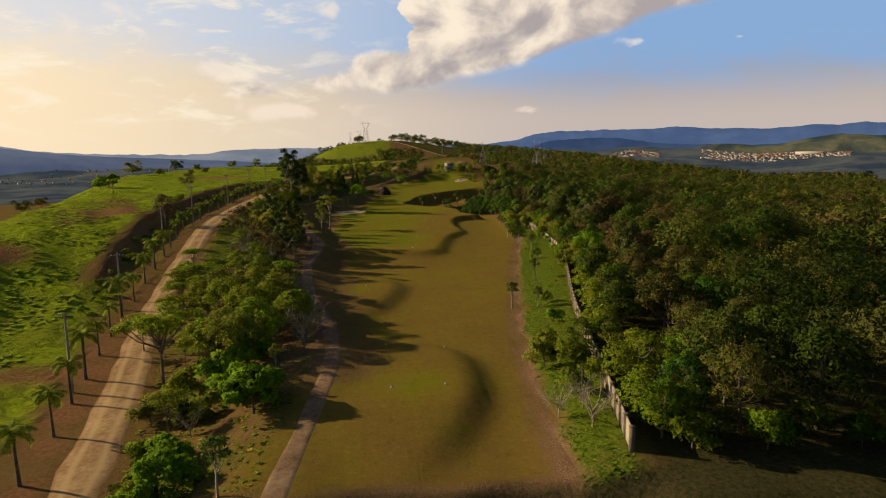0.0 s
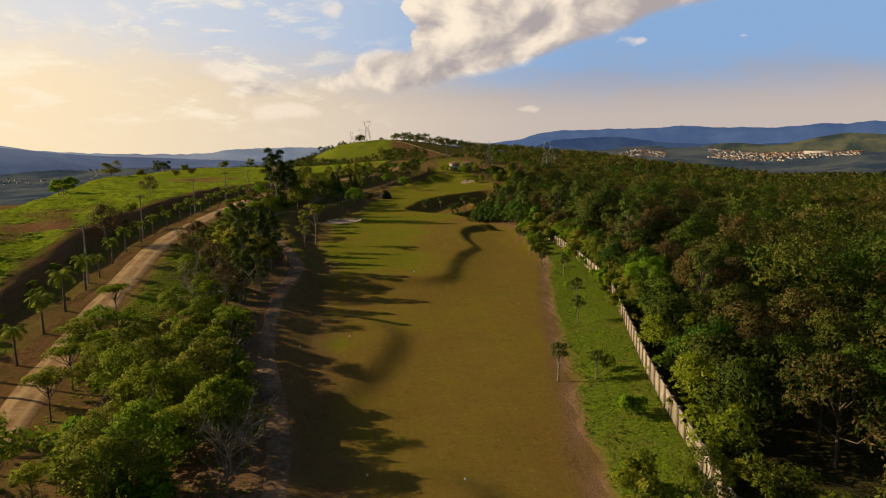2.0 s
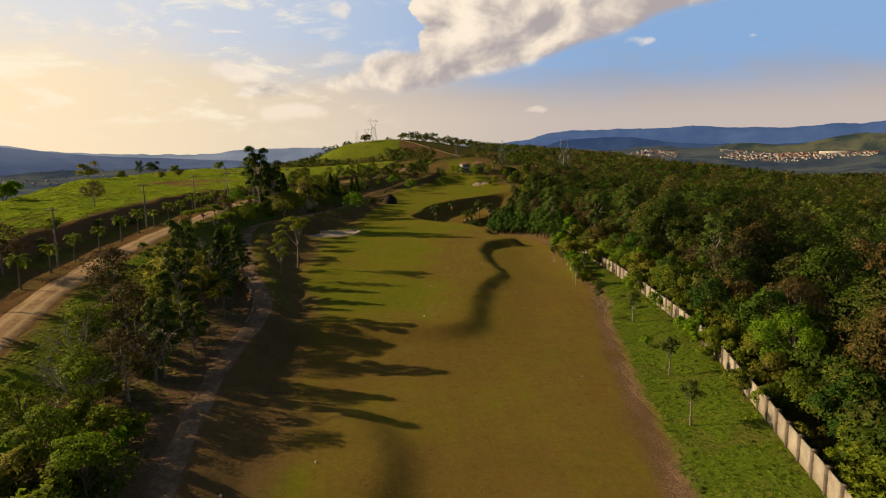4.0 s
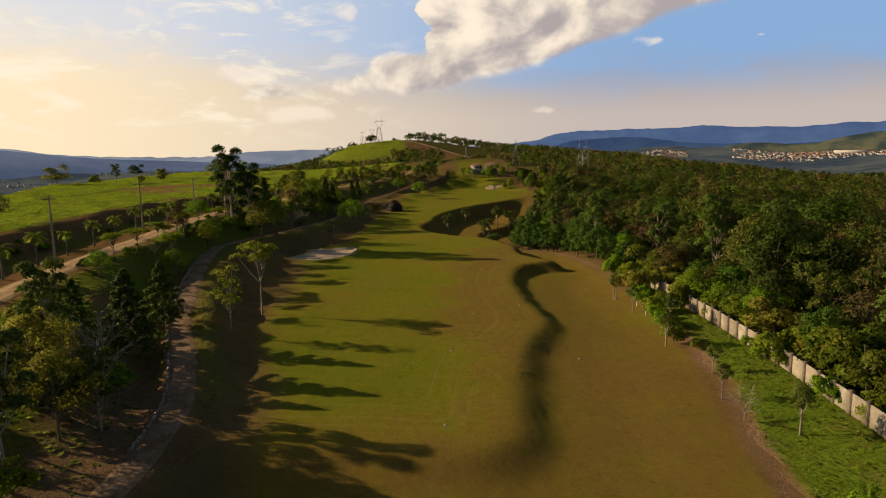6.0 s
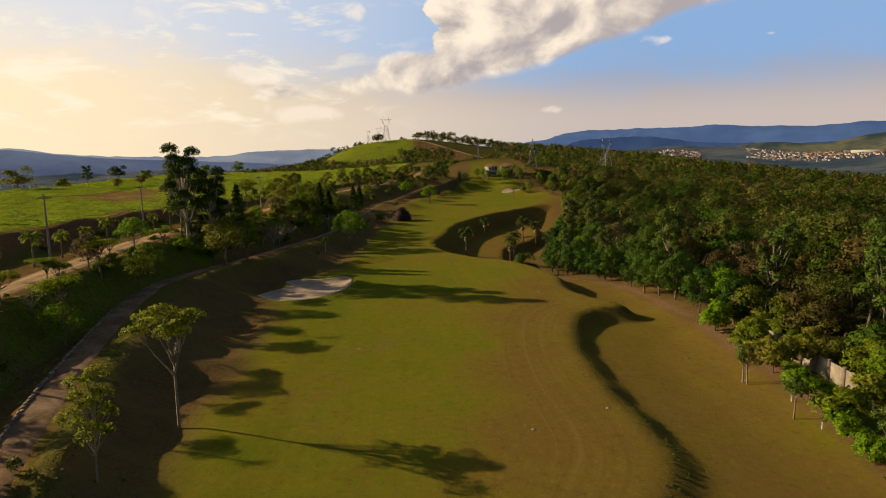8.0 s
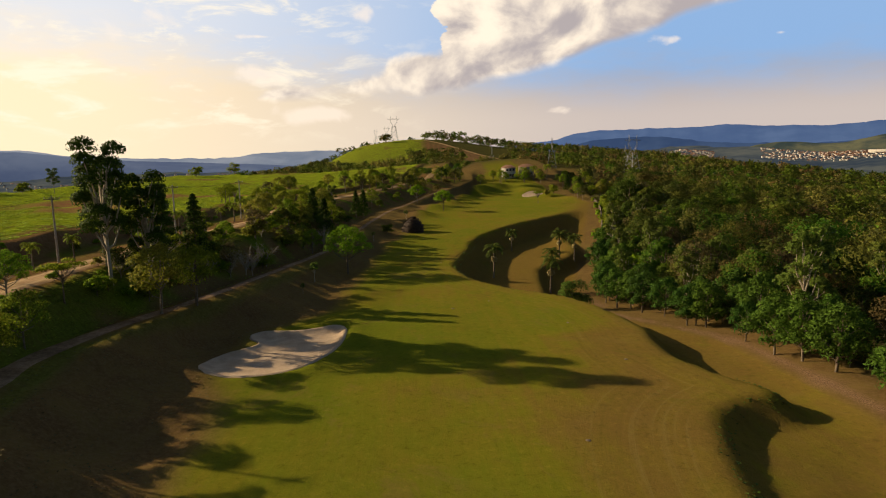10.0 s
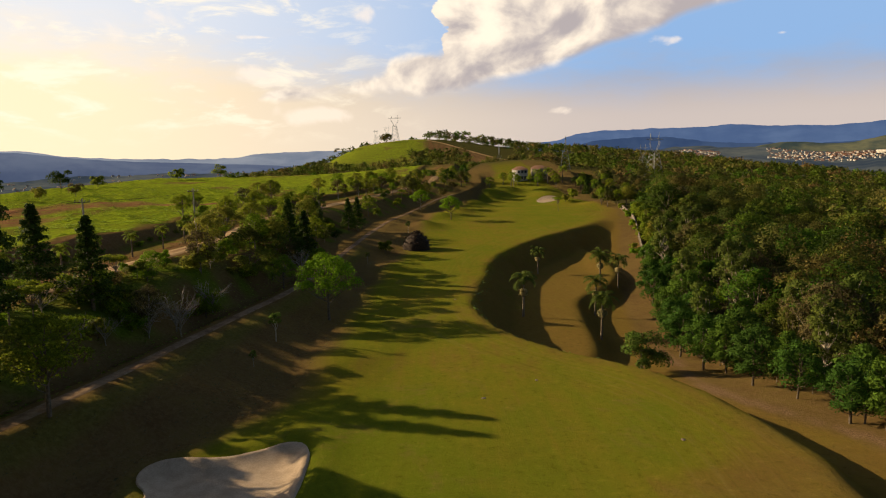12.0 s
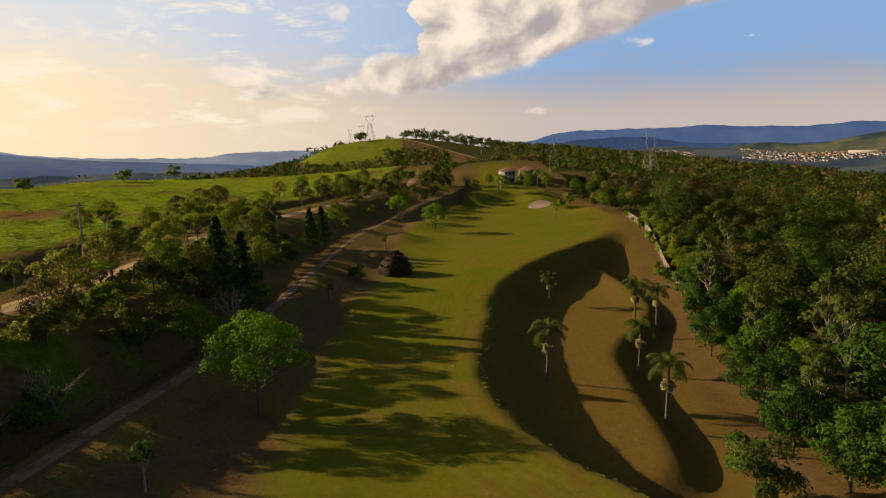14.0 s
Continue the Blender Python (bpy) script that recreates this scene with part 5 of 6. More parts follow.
# ---- woods further off: far too many trees to count ----
def wood_templates(count, size, seed):
    """Low trees as bare leaf sprays round a dense heart, unit height."""
    out = []
    for i in range(6):
        rng = np.random.default_rng(seed + i)
        _, cs, rs = crown_shape(rng, ("round", "round", "tall", "round", "flat", "round")[i], 1.0)
        out.append(leaves(rng, cs, rs * 1.1, count, size, flat=0.9, dome=1.5))
    return out


def wood(name, spots, templates, label, seed, leaf=LEAF_WOODS_LIGHTENED):
    rng = np.random.default_rng(seed)
    vs, fs, ts, ms, k = [], [], [], [], 0
    for x, y, z, h in spots:
        v, f, m = templates[rng.integers(0, len(templates))]
        a = rng.random() * 6.28
        c, s = math.cos(a), math.sin(a)
        w = h * (0.75 + 0.35 * rng.random()) + 1.6
        vs.append(np.stack([x + (v[:, 0] * c - v[:, 1] * s) * w, y + (v[:, 0] * s + v[:, 1] * c) * w, z + v[:, 2] * h], 1))
        ms.append(np.stack([m[:, 0] * c - m[:, 1] * s, m[:, 0] * s + m[:, 1] * c, m[:, 2]], 1))
        fs.append(f + k)
        ts.append(np.full(len(v), rng.random()))
        k += len(v)
    me = mesh_of(name, np.concatenate(vs), np.concatenate(fs), leaf, tone=np.concatenate(ts), normals=np.concatenate(ms))
    tagged(new(name, me), label, "woodland", kind="stuff")


def scatter(rng, x0, x1, y0, y1, step, keep, low, high):
    xs, ys = np.meshgrid(np.arange(x0, x1, step), np.arange(y0, y1, step))
    x, y = xs.ravel() + step * 0.9 * rng.random(xs.size), ys.ravel() + step * 0.9 * rng.random(xs.size)
    ok = keep(x, y)
    x, y = x[ok], y[ok]
    swell = 0.5 + 0.5 * np.sin(x * 0.045 + 2 * np.sin(y * 0.021)) * np.sin(y * 0.037)
    h = low + (high - low) * (0.6 * rng.random(len(x)) + 0.4 * swell)
    return list(zip(x, y, land(x, y) - 0.2, h))


def open_land(x, y):
    """Pasture, fields and the course itself, where no wood grows."""
    one, two = zones(x, y)
    return (two[0] > 0.35) | (two[3] > 0.3) | (one[0] > 0.2)


rng = np.random.default_rng(21)
in_view = lambda x, y: np.abs(x + 4) < 0.78 * np.maximum(y + 30, 0) + 40
near = scatter(rng, 15, 210, 30, 520, 6.9, lambda x, y: (x > wood_x(y) + 18) & in_view(x, y) & (y < 520) & (rng.random(x.shape) < 0.9), 6, 16)
mid = scatter(rng, 110, 520, 60, 620, 9.0, lambda x, y: (x > np.maximum(wood_x(y) + 21, 208)) & in_view(x, y) & ~open_land(x, y) & (rng.random(x.shape) < 0.9), 6, 14)
far = scatter(rng, -230, 760, 520, 1230, 11.5, lambda x, y: (in_view(x, y)) & ((x > 208) | (y > 540)) & (x > -120 - 0.04 * y) & ~open_land(x, y) & ~((x > 12) & (x < 105) & (y > 690) & (y < 965)) & ((y > 620) | (x > 205) | (x > 95) | (x < -5)), 7, 13)
away = scatter(rng, 420, 1500, 300, 1500, 24, lambda x, y: in_view(x, y) & (x > np.where(y < 620, 515, 755)) & ~open_land(x, y), 9, 16)
close = [s for s in near if s[0] < float(wood_x(s[1])) + 52]
wood("woodland_near", close, wood_templates(1350, 0.020, 300), "dense mixed woodland canopy of green, olive and dry crowns", 1, LEAF_MIXED)
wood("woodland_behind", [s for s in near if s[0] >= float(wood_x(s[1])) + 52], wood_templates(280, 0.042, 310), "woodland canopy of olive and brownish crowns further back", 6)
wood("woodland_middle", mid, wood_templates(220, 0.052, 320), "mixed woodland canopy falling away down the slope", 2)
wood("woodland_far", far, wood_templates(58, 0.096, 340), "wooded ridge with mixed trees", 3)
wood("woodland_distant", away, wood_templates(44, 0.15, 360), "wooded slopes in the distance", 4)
# the row of trees along the skyline and lone ones on the hill
rng = np.random.default_rng(23)
line = [(x, 985 + 14 * rng.random(), float(land(x, 990)) - 0.5, 4 + 5 * rng.random()) for x in np.arange(12, 150, 4.2)]
line += [(-42 + 9 * rng.random(), 958 + 6 * rng.random(), float(land(-38, 960)) - 0.5, 7 + 6 * rng.random()) for _ in range(8)]
line += [(-95 + 40 * rng.random(), 930 + 20 * rng.random(), float(land(-80, 940)) - 0.5, 4 + 3 * rng.random()) for _ in range(9)]
for _ in range(40):
    sx, sy = -6 + 54 * rng.random(), 806 + 36 * rng.random()
    line.append((sx, sy, float(land(sx, sy)) - 0.5, 8 + 7 * rng.random()))
for _ in range(60):
    sx, sy = -140 + 50 * rng.random(), 760 + 90 * rng.random()
    line.append((sx, sy, float(land(sx, sy)) - 0.5, 7 + 6 * rng.random()))
wood("skyline_trees", line, wood_templates(130, 0.07, 380), "row of dark trees on the hill's skyline", 5)


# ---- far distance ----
# far country: aerial haze mixed into the colours, which also glow
def haze_material(name, dark, light, scale, glow=0.75):
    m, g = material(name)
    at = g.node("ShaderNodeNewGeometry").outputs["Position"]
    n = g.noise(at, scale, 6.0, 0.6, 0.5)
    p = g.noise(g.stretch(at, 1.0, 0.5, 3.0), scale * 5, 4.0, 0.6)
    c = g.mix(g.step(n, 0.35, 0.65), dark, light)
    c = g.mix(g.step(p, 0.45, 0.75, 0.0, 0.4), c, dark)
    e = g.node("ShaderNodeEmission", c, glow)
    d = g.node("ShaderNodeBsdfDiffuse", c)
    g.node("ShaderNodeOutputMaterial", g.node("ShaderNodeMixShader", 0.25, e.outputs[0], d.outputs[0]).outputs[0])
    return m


def backdrop(name, az0, az1, rings, height, mat, label):
    """A band of far country round the place: rings of (distance, share of the height)."""
    az = np.arange(az0, az1, 0.15)
    rows = []
    for r, k in rings:
        a = np.radians(az)
        rows.append(np.stack([r * np.sin(a), 120 + r * np.cos(a), height(az, r, k)], 1))
    w, h = len(az), len(rings)
    i = (np.arange(h - 1)[:, None] * w + np.arange(w - 1)[None]).ravel()
    me = mesh_of(name, np.concatenate(rows), np.stack([i, i + w, i + w + 1, i + 1], 1), mat, smooth_faces=True)
    tagged(new(name, me), label, "backdrop", kind="structure")


def rugged(az, rough, seed):
    rng = np.random.default_rng(seed)
    v = np.zeros_like(az)
    for o in range(6):
        n = int(260 / (9 / 1.9 ** o)) + 2
        v = v + np.interp(az, np.linspace(-130, 130, n), rng.random(n) - 0.5) / 1.5 ** o
    return v * rough


def range_height(points, rough, seed):
    def height(az, r, k):
        top = glide_deg(az, points) + rugged(az, rough, seed)
        z = 24 + np.tan(np.radians(top)) * r
        return -170 + (z + 170) * k + rugged(az + r * 0.01, 20, seed + int(r)) * (k < 1)
    return height


def glide_deg(az, points):
    return sum(along(az + d, *points) for d in (-1, -0.5, 0, 0.5, 1)) / 5


EAST = [(-130, 0.8), (5, 0.2), (12.5, 0.75), (14, 1.3), (18, 1.7), (24, 1.75), (26.5, 2.0), (29, 1.85), (31, 1.6), (35, 1.7), (38, 1.75), (41, 1.7), (46, 1.7), (130, 1.5)]
NEAR_EAST = [(-130, -1), (12, -0.5), (15, 0.8), (18, 1.15), (21, 1.2), (24, 0.7), (28, 0.45), (34, 0.5), (40, 0.8), (130, 1)]
WEST = [(-130, 1), (-40, 1.2), (-30, 0.8), (-26, 0.35), (-21, 0.1), (-16, 0.1), (-13, 0.4), (-10, 0.55), (-6, 0.7), (-3, 0.95), (0, 0.9), (8, 0.6), (130, 0.4)]
NEAR_WEST = [(-130, 0.7), (-42, 0.9), (-30, 0.62), (-26, 0.15), (-20, -0.15), (-14, -0.5), (-8, -0.9), (0, -1), (130, -1)]
backdrop("backdrop_east", 4, 75, [(3700, 0.0), (4000, 0.45), (4250, 0.8), (4400, 1.0), (4420, 0.2)], range_height(EAST, 0.42, 7), haze_material("haze_blue_range", (0.085, 0.145, 0.305), (0.120, 0.190, 0.36), 0.0022), "long mountain range on the horizon, painted blue with haze")
backdrop("backdrop_near_east", 10, 75, [(3500, 0.0), (3800, 0.6), (3950, 1.0), (3960, 0.3)], range_height(NEAR_EAST, 0.4, 9), haze_material("haze_dark_range", (0.044, 0.080, 0.180), (0.072, 0.118, 0.225), 0.003), "foothills before the range, painted dark blue with haze")
backdrop("backdrop_west", -80, 14, [(3900, 0.0), (4200, 0.5), (4500, 1.0), (4520, 0.2)], range_height(WEST, 0.34, 11), haze_material("haze_pale_range", (0.20, 0.245, 0.335), (0.30, 0.34, 0.42), 0.002), "pale hazy mountains on the horizon")
backdrop("backdrop_near_west", -80, -2, [(3000, 0.0), (3400, 0.6), (3700, 1.0), (3710, 0.3)], range_height(NEAR_WEST, 0.12, 13), haze_material("haze_slate_hills", (0.090, 0.120, 0.210), (0.135, 0.170, 0.260), 0.0025), "wooded hills across the valley, painted slate blue with haze")


def valley_z(az, r, k):
    az = np.asarray(az, float)
    west = -75 + 0.012 * (r - 1500)
    east = -52 + 62 * smooth((r - 2300) / 1300) + 14 * np.sin(az * 0.5) * smooth((r - 2000) / 800)
    east = east + (34 * np.exp(-((az - 23) / 2.6) ** 2) + 12 * np.exp(-((az - 36) / 3) ** 2)) * smooth((r - 2450) / 450)
    return west + (east - west) * smooth((az - 6) / 12) + rugged(az + r * 0.02, 26, 31) * smooth((r - 1500) / 600)


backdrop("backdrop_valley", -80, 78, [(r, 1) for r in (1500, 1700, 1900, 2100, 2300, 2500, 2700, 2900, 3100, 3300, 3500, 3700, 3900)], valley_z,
         haze_material("hazy_valley", (0.046, 0.064, 0.088), (0.135, 0.142, 0.125), 0.0045, 0.65), "hazy valley floor of woods and fields")


OLIVE_HILL = [(-130, -2), (25.5, -1.2), (27.5, 0.1), (29.5, 0.62), (32, 0.62), (34, 0.35), (35.5, 0.7), (37.5, 1.15), (40, 1.2), (44, 0.9), (130, 0.4)]
backdrop("backdrop_olive_hills", 24, 75, [(3150, 0.0), (3260, 0.55), (3400, 0.9), (3480, 1.0), (3500, 0.4)], range_height(OLIVE_HILL, 0.3, 17), haze_material("haze_olive_hills", (0.048, 0.066, 0.060), (0.180, 0.165, 0.085), 0.006, 0.75), "olive hills with fields and woods behind the town")


def house_piece(x, y, z, w, d, h, turn):
    c, s = math.cos(turn), math.sin(turn)
    v = [(-w, -d, 0), (w, -d, 0), (w, d, 0), (-w, d, 0), (-w, -d, h), (w, -d, h), (w, d, h), (-w, d, h), (-w * 1.05, 0, h * 1.5), (w * 1.05, 0, h * 1.5)]
    v = [(x + a * c - b * s, y + a * s + b * c, z + e) for a, b, e in v]
    wall = [(0, 1, 5, 4), (1, 2, 6, 5), (2, 3, 7, 6), (3, 0, 4, 7)]
    roof = [(4, 5, 9, 8), (6, 7, 8, 9)]
    return v, wall, roof


def town(name, groups, label, seed):
    rng = np.random.default_rng(seed)
    walls, roofs = [], []
    for az0, az1, r0, r1, n in groups:
        for _ in range(n):
            az, r = az0 + (az1 - az0) * rng.random(), r0 + (r1 - r0) * rng.random()
            x, y = r * math.sin(radians(az)), 120 + r * math.cos(radians(az))
            z = float(valley_z(np.array([az]), r, 1)[0])
            v, a, b = house_piece(x, y, z - 1, 2.6 + 3.4 * rng.random(), 2.6 + 2 * rng.random(), 3 + 3.5 * rng.random(), rng.random() * 3)
            walls.append((v, a))
            roofs.append((v, b))
    tagged(new(name, mesh_of(name, *merged(walls), WHITE_WALL)), label, "town", kind="stuff")
    tagged(new(name + "_roofs", mesh_of(name + "_roofs", *merged(roofs), ROOF_TILE)), "clay roofs of the distant town", "roofs", kind="stuff")


town("distant_town", [(20.5, 25.5, 2850, 3150, 260), (29.0, 40.0, 2800, 3150, 560), (33, 37, 2950, 3200, 160)], "pale small houses of a distant town", 41)
town("valley_town", [(-32, -18, 2300, 3300, 90), (-17, -9, 2500, 3300, 60)], "scattered buildings on the valley floor", 43)
shed = part("distant_shed", mesh_of("distant_shed", *merged([box(-75, 75, -12, 12, -4, 10)]), WHITE_WALL))
shed.location, shed.rotation_euler = (3000 * math.sin(radians(37.5)), 120 + 3000 * math.cos(radians(37.5)), float(valley_z(np.array([37.5]), 3000, 1)[0])), (0, 0, -0.6)
tagged(shed, "long white factory shed beside the distant town", "shed")


# ---- masts, poles, buildings ----
def make_pylon(name, h, thick, label):
    """Waisted lattice mast: legs, bracing, forked head with cross-beam."""
    root = tagged(new(name), label, "pylon")
    brace, head = [], []
    half = lambda k: 0.13 * h * (1 - k) ** 1.2 + 0.022 * h
    levels = [0, 0.16, 0.30, 0.42, 0.52, 0.60]
    corner = lambda k, i: np.array([half(k) * (1 if i in (0, 3) else -1), half(k) * (1 if i in (0, 1) else -1), h * k])
    for i in range(4):
        part("leg", mesh_of("leg", *tube([corner(k, i) for k in levels], [thick] * 6, 4), STEEL), root)
        for a, b in zip(levels, levels[1:]):
            brace += [tube([corner(a, i), corner(b, (i + 1) % 4)], [thick * 0.55] * 2, 3), tube([corner(a, (i + 1) % 4), corner(b, i)], [thick * 0.55] * 2, 3)]
    for sg in (-1, 1):
        for q in (-1, 1):
            head.append(tube([(sg * 0.02 * h, q * 0.02 * h, 0.6 * h), (sg * 0.15 * h, q * 0.015 * h, 0.80 * h), (sg * 0.11 * h, q * 0.01 * h, 0.88 * h), (sg * 0.13 * h, 0, h)], [thick * 0.8] * 4, 4))
        head.append(tube([(sg * 0.06 * h, 0, 0.67 * h), (sg * 0.15 * h, 0, 0.74 * h), (sg * 0.11 * h, 0, 0.82 * h)], [thick * 0.5] * 3, 3))
    for z in (0.86, 0.89):
        head.append(tube([(-0.25 * h, 0, 0.875 * h), (-0.12 * h, 0, z * h), (0.12 * h, 0, z * h), (0.25 * h, 0, 0.875 * h)], [thick * 0.7] * 4, 4))
    for i in range(10):
        x = (-0.22 + 0.044 * i) * h
        brace.append(tube([(x, 0, 0.862 * h), (x + 0.044 * h, 0, 0.888 * h)], [thick * 0.4] * 2, 3))
    part("bracing", mesh_of("bracing", *merged(brace), STEEL), root)
    part("crossarm", mesh_of("crossarm", *merged(head), STEEL), root)
    return root


PYLON = make_pylon("pylon", 34, 0.17, "grey steel lattice power pylon above the trees")
for i, (x, y, h, turn) in enumerate(((136.5, 567, 0.84, 0.5), (-26.8, 1000, 0.95, 0.2), (186, 720, 0.72, 0.5), (92, 600, 0.62, 1.3), (62, 690, 0.6, 1.4))):
    (stand if i == 0 else plant)(PYLON, x, y, turn, h)
MAST = make_pylon("radio_mast", 22, 0.10, "slim steel mast on the grassy hilltop")
stand(MAST, -36, 985, 0.3, 0.9)
plant(MAST, -50, 990, 0.9, 0.8)


def make_pole(name, label):
    root = tagged(new(name), label, "utility pole", "poles along the road")
    part("post", mesh_of("post", *tube([(0, 0, -0.5), (0, 0, 4), (0, 0, 9)], [0.17, 0.14, 0.10], 8), POLE, smooth_faces=True), root)
    arm = part("crossarm", mesh_of("crossarm", *merged([box(-0.95, 0.95, -0.06, 0.06, 8.45, 8.58), box(-0.05, 0.05, 0.06, 0.14, 7.9, 8.6)]), BARK), root)
    for x in (-0.85, -0.3, 0.3, 0.85):
        part("insulator", mesh_of("insulator", *tube([(x, 0, 8.58), (x, 0, 8.66), (x, 0, 8.78)], [0.03, 0.06, 0.03], 6), WHITE_WALL), arm)
    return root


UTILITY = make_pole("utility_pole", "weathered concrete utility pole with a crossarm")
ys = [70.5, 101, 132, 163, 194, 225, 256, 287, 318]
for i, y in enumerate(ys):
    (stand if i == 0 else plant)(UTILITY, float(road_x(y)) - 5.2, y, 0.08 * i, 1.0)
lines = []
for a, b in zip(ys, ys[1:]):
    for off in (-0.85, 0.3, 0.85):
        pa = np.array([float(road_x(a)) - 5.2 + off, a, float(land(road_x(a) - 5.2, a)) + 8.74])
        pb = np.array([float(road_x(b)) - 5.2 + off, b, float(land(road_x(b) - 5.2, b)) + 8.74])
        lines.append(tube([pa + (pb - pa) * k - np.array([0, 0, 2.4 * k * (1 - k)]) for k in np.linspace(0, 1, 7)], [0.014] * 7, 3))
tagged(new("power_line", mesh_of("power_line", *merged(lines), THATCH)), "thin dark wires slung between the poles", "cable")


def thatched_hut(x, y):
    root = tagged(new("thatched_hut"), "dark thatched dome hut on the grassy bank", "hut")
    rng = np.random.default_rng(51)
    prof = [(3.1, 0.0), (3.15, 0.9), (2.9, 1.9), (2.3, 2.9), (1.4, 3.7), (0.5, 4.15), (0.1, 4.25)]
    v, n = [], 22
    for r, z in prof:
        for j in range(n):
            a = j * 6.2832 / n
            q = r * (1 + 0.05 * math.sin(a * 5) + 0.05 * rng.random())
            v.append((q * math.cos(a), q * math.sin(a), z))
    f = [(k * n + j, k * n + (j + 1) % n, (k + 1) * n + (j + 1) % n, (k + 1) * n + j) for k in range(len(prof) - 1) for j in range(n)]
    part("dome", mesh_of("dome", v, f, THATCH), root)
    cs = [(r * math.cos(a), r * math.sin(a), z) for r, z in prof for a in np.arange(0, 6.28, 0.55)]
    lv, lf, lm = leaves(rng, cs, [0.5] * len(cs), 1500, 0.2)
    part("thatch", mesh_of("thatch", lv, lf, THATCH, normals=lm), root, "ragged dark strands of thatch")
    stand(root, x, y, 0.3, 1.0, 0.2)


thatched_hut(-3.8, 353.9)


def villa(x, y, turn, w, d, h, wall, label):
    """A two-storey house: walls, hipped roof, windows with sills, a door."""
    root = tagged(new("house"), label, "house")
    part("wall", mesh_of("house_wall", *box(-w, w, -d, d, -2, h), wall), root)
    e, top = 0.6, h + 1.7
    rv = [(-w - e, -d - e, h), (w + e, -d - e, h), (w + e, d + e, h), (-w - e, d + e, h), (-w * 0.5, 0, top), (w * 0.5, 0, top)]
    part("roof", mesh_of("house_roof", [*rv, (w * 0.5, 0, top), (-w * 0.5, 0, top)], [(0, 1, 5, 4), (2, 3, 4, 5), (1, 2, 6, 5), (3, 0, 4, 7)], ROOF_TILE), root)
    for fz in (0.9, 3.9):
        for k in (-0.62, 0.0, 0.62):
            if fz + 1.5 > h:
                continue
            pane = part("window", mesh_of("window", *box(w * k - 0.6, w * k + 0.6, -d - 0.05, -d + 0.02, fz, fz + 1.3), GLASS), root)
            part("sill", mesh_of("sill", *box(w * k - 0.75, w * k + 0.75, -d - 0.2, -d - 0.02, fz - 0.15, fz - 0.02), STONE), pane)
    part("door", mesh_of("door", *box(w * 0.3, w * 0.3 + 0.95, -d - 0.04, -d + 0.02, 0, 2.1), BARK), root)
    stand(root, x, y, turn, 1.0, 0.0)


villa(53, 541, 0.25, 3.2, 3, 5.6, WHITE_WALL, "pale two-storey house with a clay roof among trees")
villa(64, 544, -0.1, 4.2, 3.2, 5.0, BARK_PALE, "tan house with a clay roof beside palms")

# dirt lane climbing the far hill
ys = np.linspace(850, 958, 40)
cx = 92 - (ys - 850) * 0.74
v = [(cx[i] + s * 2.6, ys[i], float(land(cx[i] + s * 2.6, ys[i])) + 0.25) for i in range(40) for s in (-1, 1)]
lane = new("hill_lane", mesh_of("hill_lane", v, [(2 * i, 2 * i + 1, 2 * i + 3, 2 * i + 2) for i in range(39)], ROAD))
tagged(lane, "pale dirt lane climbing the far hillside", "road", kind="structure")


# ---- tufts, kerb stones, tee markers ----
def tufts(name, spots, mat, size, label, seed):
    rng = np.random.default_rng(seed)
    x, y = np.array(spots).T
    z = land(x, y)
    n = len(x)
    a = rng.random((n, 1)) * 6.28 + np.arange(4) * 1.57 + rng.random((n, 4))
    s = size * (0.5 + rng.random((n, 1)))
    v = np.zeros((n, 4, 3, 3))
    for k in range(4):
        ca, sa = np.cos(a[:, k]), np.sin(a[:, k])
        for j, (u, w, h) in enumerate(((-0.55, 0.05, 0.22), (0.55, 0.05, 0.22), (0.1, 1.0, 0.42))):
            v[:, k, j, 0] = x + (u * ca - w * sa) * s[:, 0]
            v[:, k, j, 1] = y + (u * sa + w * ca) * s[:, 0]
            v[:, k, j, 2] = z - 0.02 + h * s[:, 0] * (0.6 + 0.5 * rng.random(n))
    me = mesh_of(name, v.reshape(-1, 3), np.arange(n * 12).reshape(-1, 3), mat, tone=np.repeat(rng.random(n) * 0.9, 12), normals=np.repeat(np.array([[-0.25, 0.05, 1.0]]) + 0.3 * rng.normal(size=(n, 3)), 12, axis=0))
    tagged(new(name, me), label, "grass", kind="stuff")


rng = np.random.default_rng(61)
y = rng.random(22000) * 420 + 60
x = road_x(y) - 13 - rng.random(22000) ** 1.3 * 105
ok = (zones(x, y)[1][0] > 0.5) & (zones(x, y)[0][3] < 0.5) & (np.sin(x * 0.31 + np.sin(y * 0.2)) * np.sin(y * 0.27) > -0.25)
VERGE = foliage("verge_tufts", (0.080, 0.135, 0.010), (0.105, 0.165, 0.011), (0.120, 0.160, 0.014), thin=0.4)
TUFT = foliage("pasture_tufts", (0.150, 0.215, 0.012), (0.200, 0.290, 0.014), (0.235, 0.310, 0.020), (0.175, 0.230, 0.016), thin=0.5)
tufts("pasture_grass", list(zip(x[ok], y[ok])), TUFT, 0.48, "rough bright pasture grass in clumps", 62)
y = rng.random(9000) * 185 + 42
x = fence_x(y) - rng.random(9000) * 9
ok = zones(x, y)[0][1] > 0.5
tufts("verge_grass", list(zip(x[ok], y[ok])), VERGE, 0.17, "long bright green grass beside the wall", 63)
y = rng.random(9000) * 280 + 44
x = road_x(y) + 3 + rng.random(9000) * (path_x(y) - 5 - road_x(y))
tufts("embankment_grass", list(zip(x, y)), LEAF_BANK, 0.22, "wild grass and weeds on the embankment", 64)
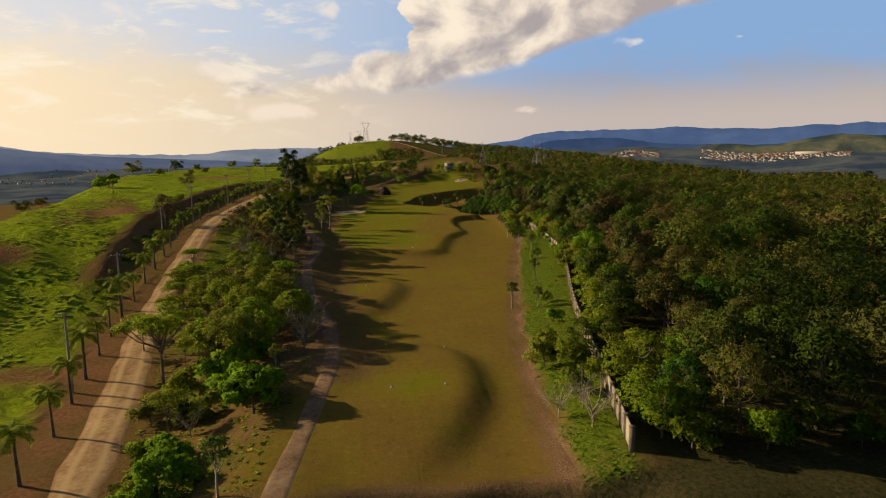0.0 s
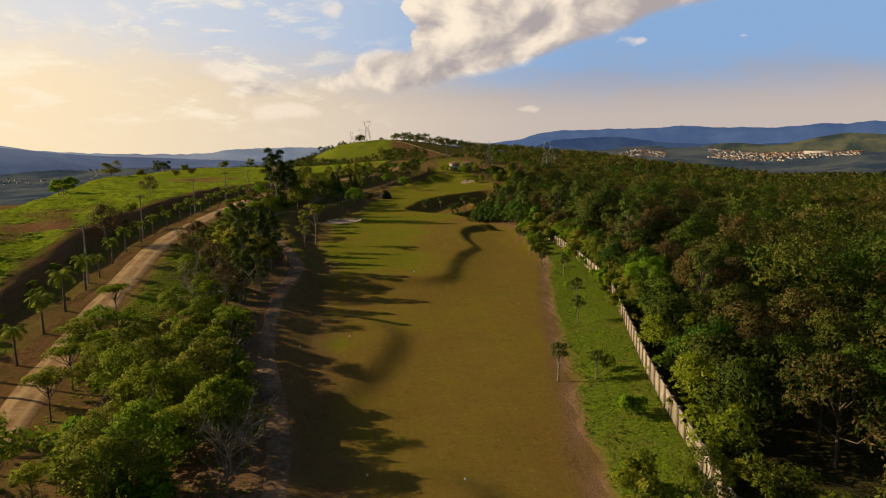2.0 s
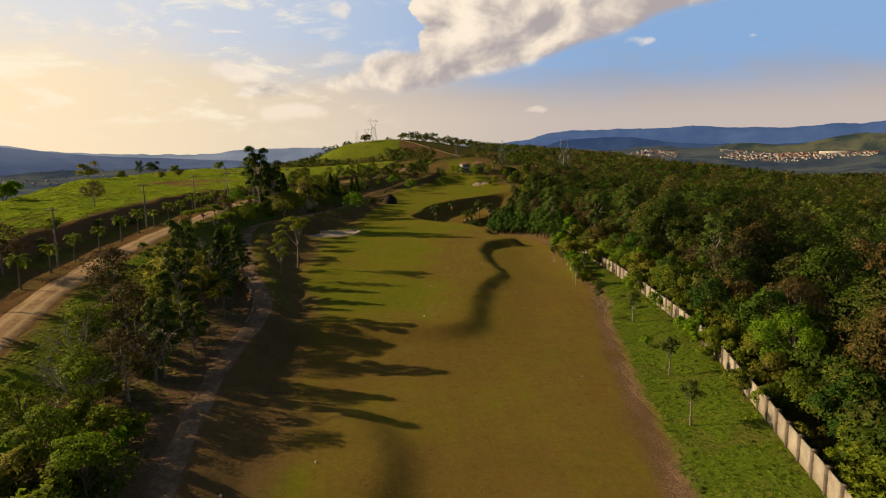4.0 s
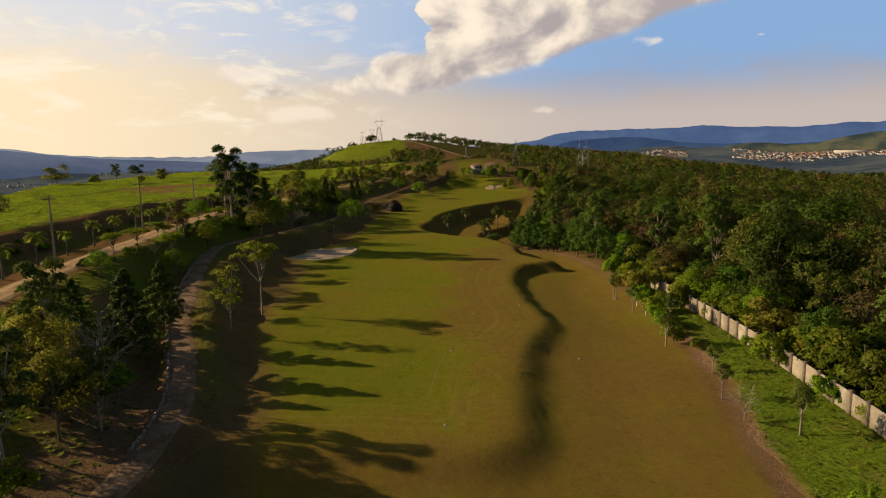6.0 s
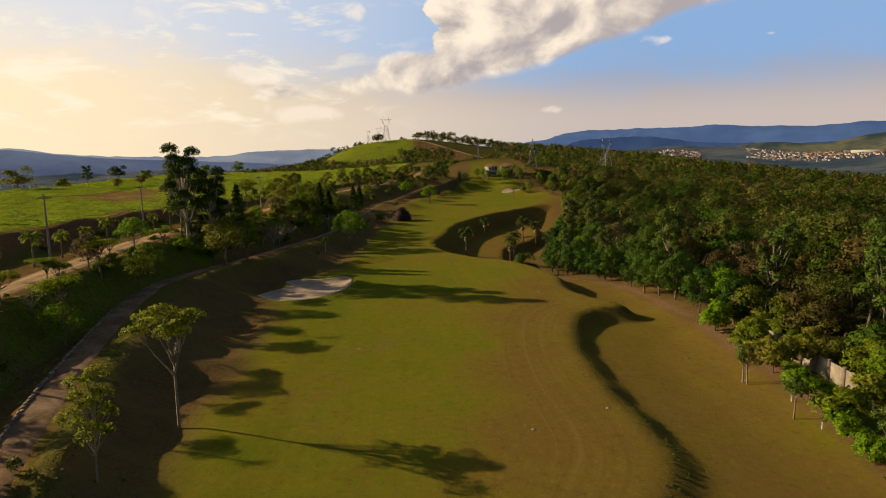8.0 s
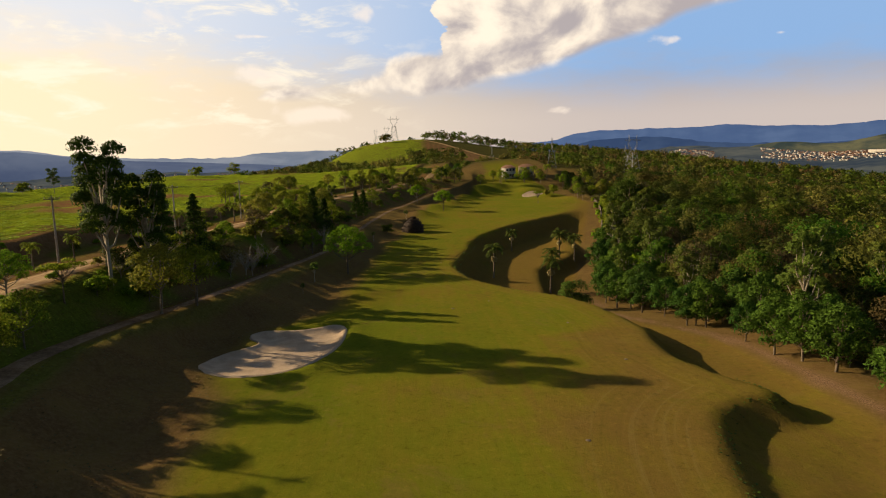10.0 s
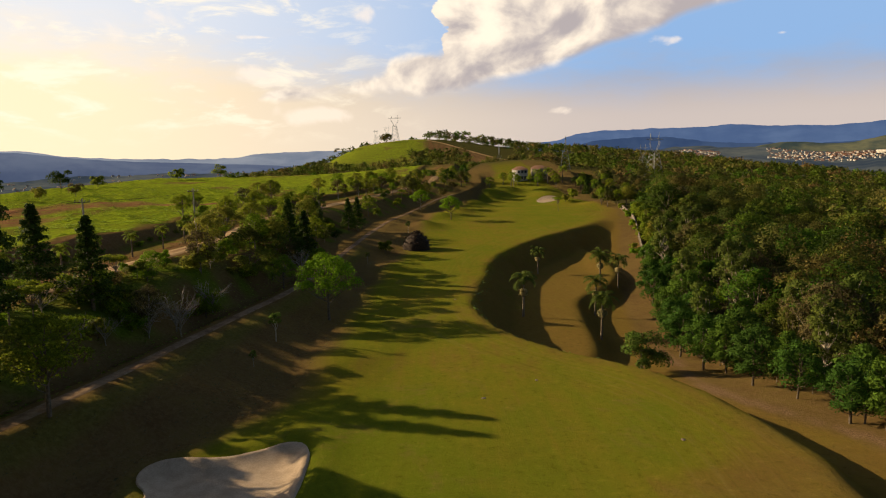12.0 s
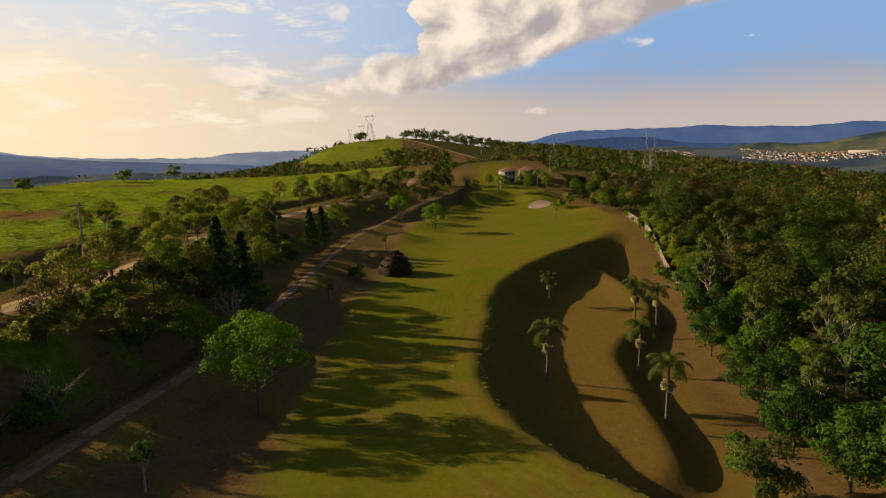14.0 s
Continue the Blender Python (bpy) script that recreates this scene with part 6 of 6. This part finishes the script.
# weeds on the hollow's bank
y = rng.random(1500) * 75 + 268
x = 2 + rng.random(1500) * 14
e = edge_distance(x, y, UPPER)
ok = (e > 0.3) & (e < 1.8)
tufts("hollow_weeds", list(zip(x[ok], y[ok])), LEAF_OLIVE, 0.22, "ragged weeds along the hollow's lip", 65)
y = rng.random(5200) * 185 + 150
x = path_x(y) + 1.9 + rng.random(5200) * (foot_x(y) + 1.5 - path_x(y) - 1.9)
ok = edge_distance(x, y, BUNKER) > 0.8
tufts("path_bank_weeds", list(zip(x[ok], y[ok])), LEAF_DRY, 0.11, "dry tufts and weeds on the bank below the cart path", 68)
# long grass on the bank below the upper fairway
y = rng.random(9000) * 66 + 160
x = 3 + rng.random(9000) * 26
e = edge_distance(x, y, UPPER)
ok = (e > 0.0) & (e < 1.6)
tufts("bank_grass", list(zip(x[ok], y[ok])), LEAF_DEEP, 0.12, "rough unmown grass on the fairway's bank", 67)

kerb = tagged(new("kerb_edging"), "rough pale stone edging along the cart path", "kerb")
stone = mesh_of("kerb_stone", *box(-0.11, 0.11, -0.24, 0.24, -0.12, 0.16), STONE)
rng = np.random.default_rng(66)
for y in np.arange(146, 212, 0.56):
    cx = float(path_x(y)) - 1.25 + 0.05 * rng.normal()
    p = part("stone", stone, kerb)
    p.location = (cx, y, float(land(cx, y)) + 0.06 * rng.random())
    p.rotation_euler = (0.1 * rng.normal(), 0.1 * rng.normal(), -math.atan(float(path_x(y + 0.5) - path_x(y - 0.5))) + 0.1 * rng.normal())
    p.scale = (0.8 + 0.5 * rng.random(), 0.8 + 0.35 * rng.random(), 0.8 + 0.6 * rng.random())
marker = mesh_of("tee_marker", *tube([(0, 0, -0.03), (0, 0, 0.06), (0, 0, 0.14), (0, 0, 0.17)], [0.08, 0.09, 0.06, 0.02], 8), FLAG, smooth_faces=True)
for i, (x, y) in enumerate(((-6.2, 75.2), (0.8, 74.5), (-5.8, 61), (-0.5, 61), (-15, 106.5), (-9.3, 111.2), (0.87, 149.4))):
    m = tagged(new("tee_marker", marker), "small white tee marker on the grass", "marker", "tee markers")
    m.location = (x, y, float(land(x, y)))

# short white stakes along the edge of the rough
stake = mesh_of("boundary_stake", *tube([(0, 0, -0.15), (0, 0, 0.62), (0, 0, 0.66)], [0.06, 0.055, 0.02], 6), FLAG)
for x, y in ((36.3, 199.3), (32.2, 189.3), (31.2, 183.6), (30.3, 175.3), (38.0, 208.3)):
    m = tagged(new("boundary_stake", stake), "short white stake at the edge of the rough", "stake", "boundary stakes")
    m.location = (x, y, float(land(x, y)))

# worn bare spots and sprinkler lids on the mown grass
lid = mesh_of("sprinkler_lid", *tube([(0, 0, -0.02), (0, 0, 0.035), (0, 0, 0.04)], [0.22, 0.22, 0.02], 10), STONE, smooth_faces=True)
for i, (x, y) in enumerate(((0.2, 96.7), (16.6, 128.9), (-14.4, 167.3), (7.2, 183.1), (14.2, 186.3), (17, 166.6), (31.3, 195.3), (28.9, 203.2), (1.75, 257.5), (7.4, 261.7), (15.8, 247.5), (-2.4, 321.5), (2, 300), (-1, 340), (9, 214), (-8, 205), (18, 232), (3, 168))):
    m = tagged(new("sprinkler_lid", lid), "pale round sprinkler lid set in the turf", "sprinkler", "sprinkler lids")
    m.location, m.scale = (x, y, float(land(x, y))), (0.7 + 0.04 * (i % 9), 0.7 + 0.05 * (i % 7), 1)
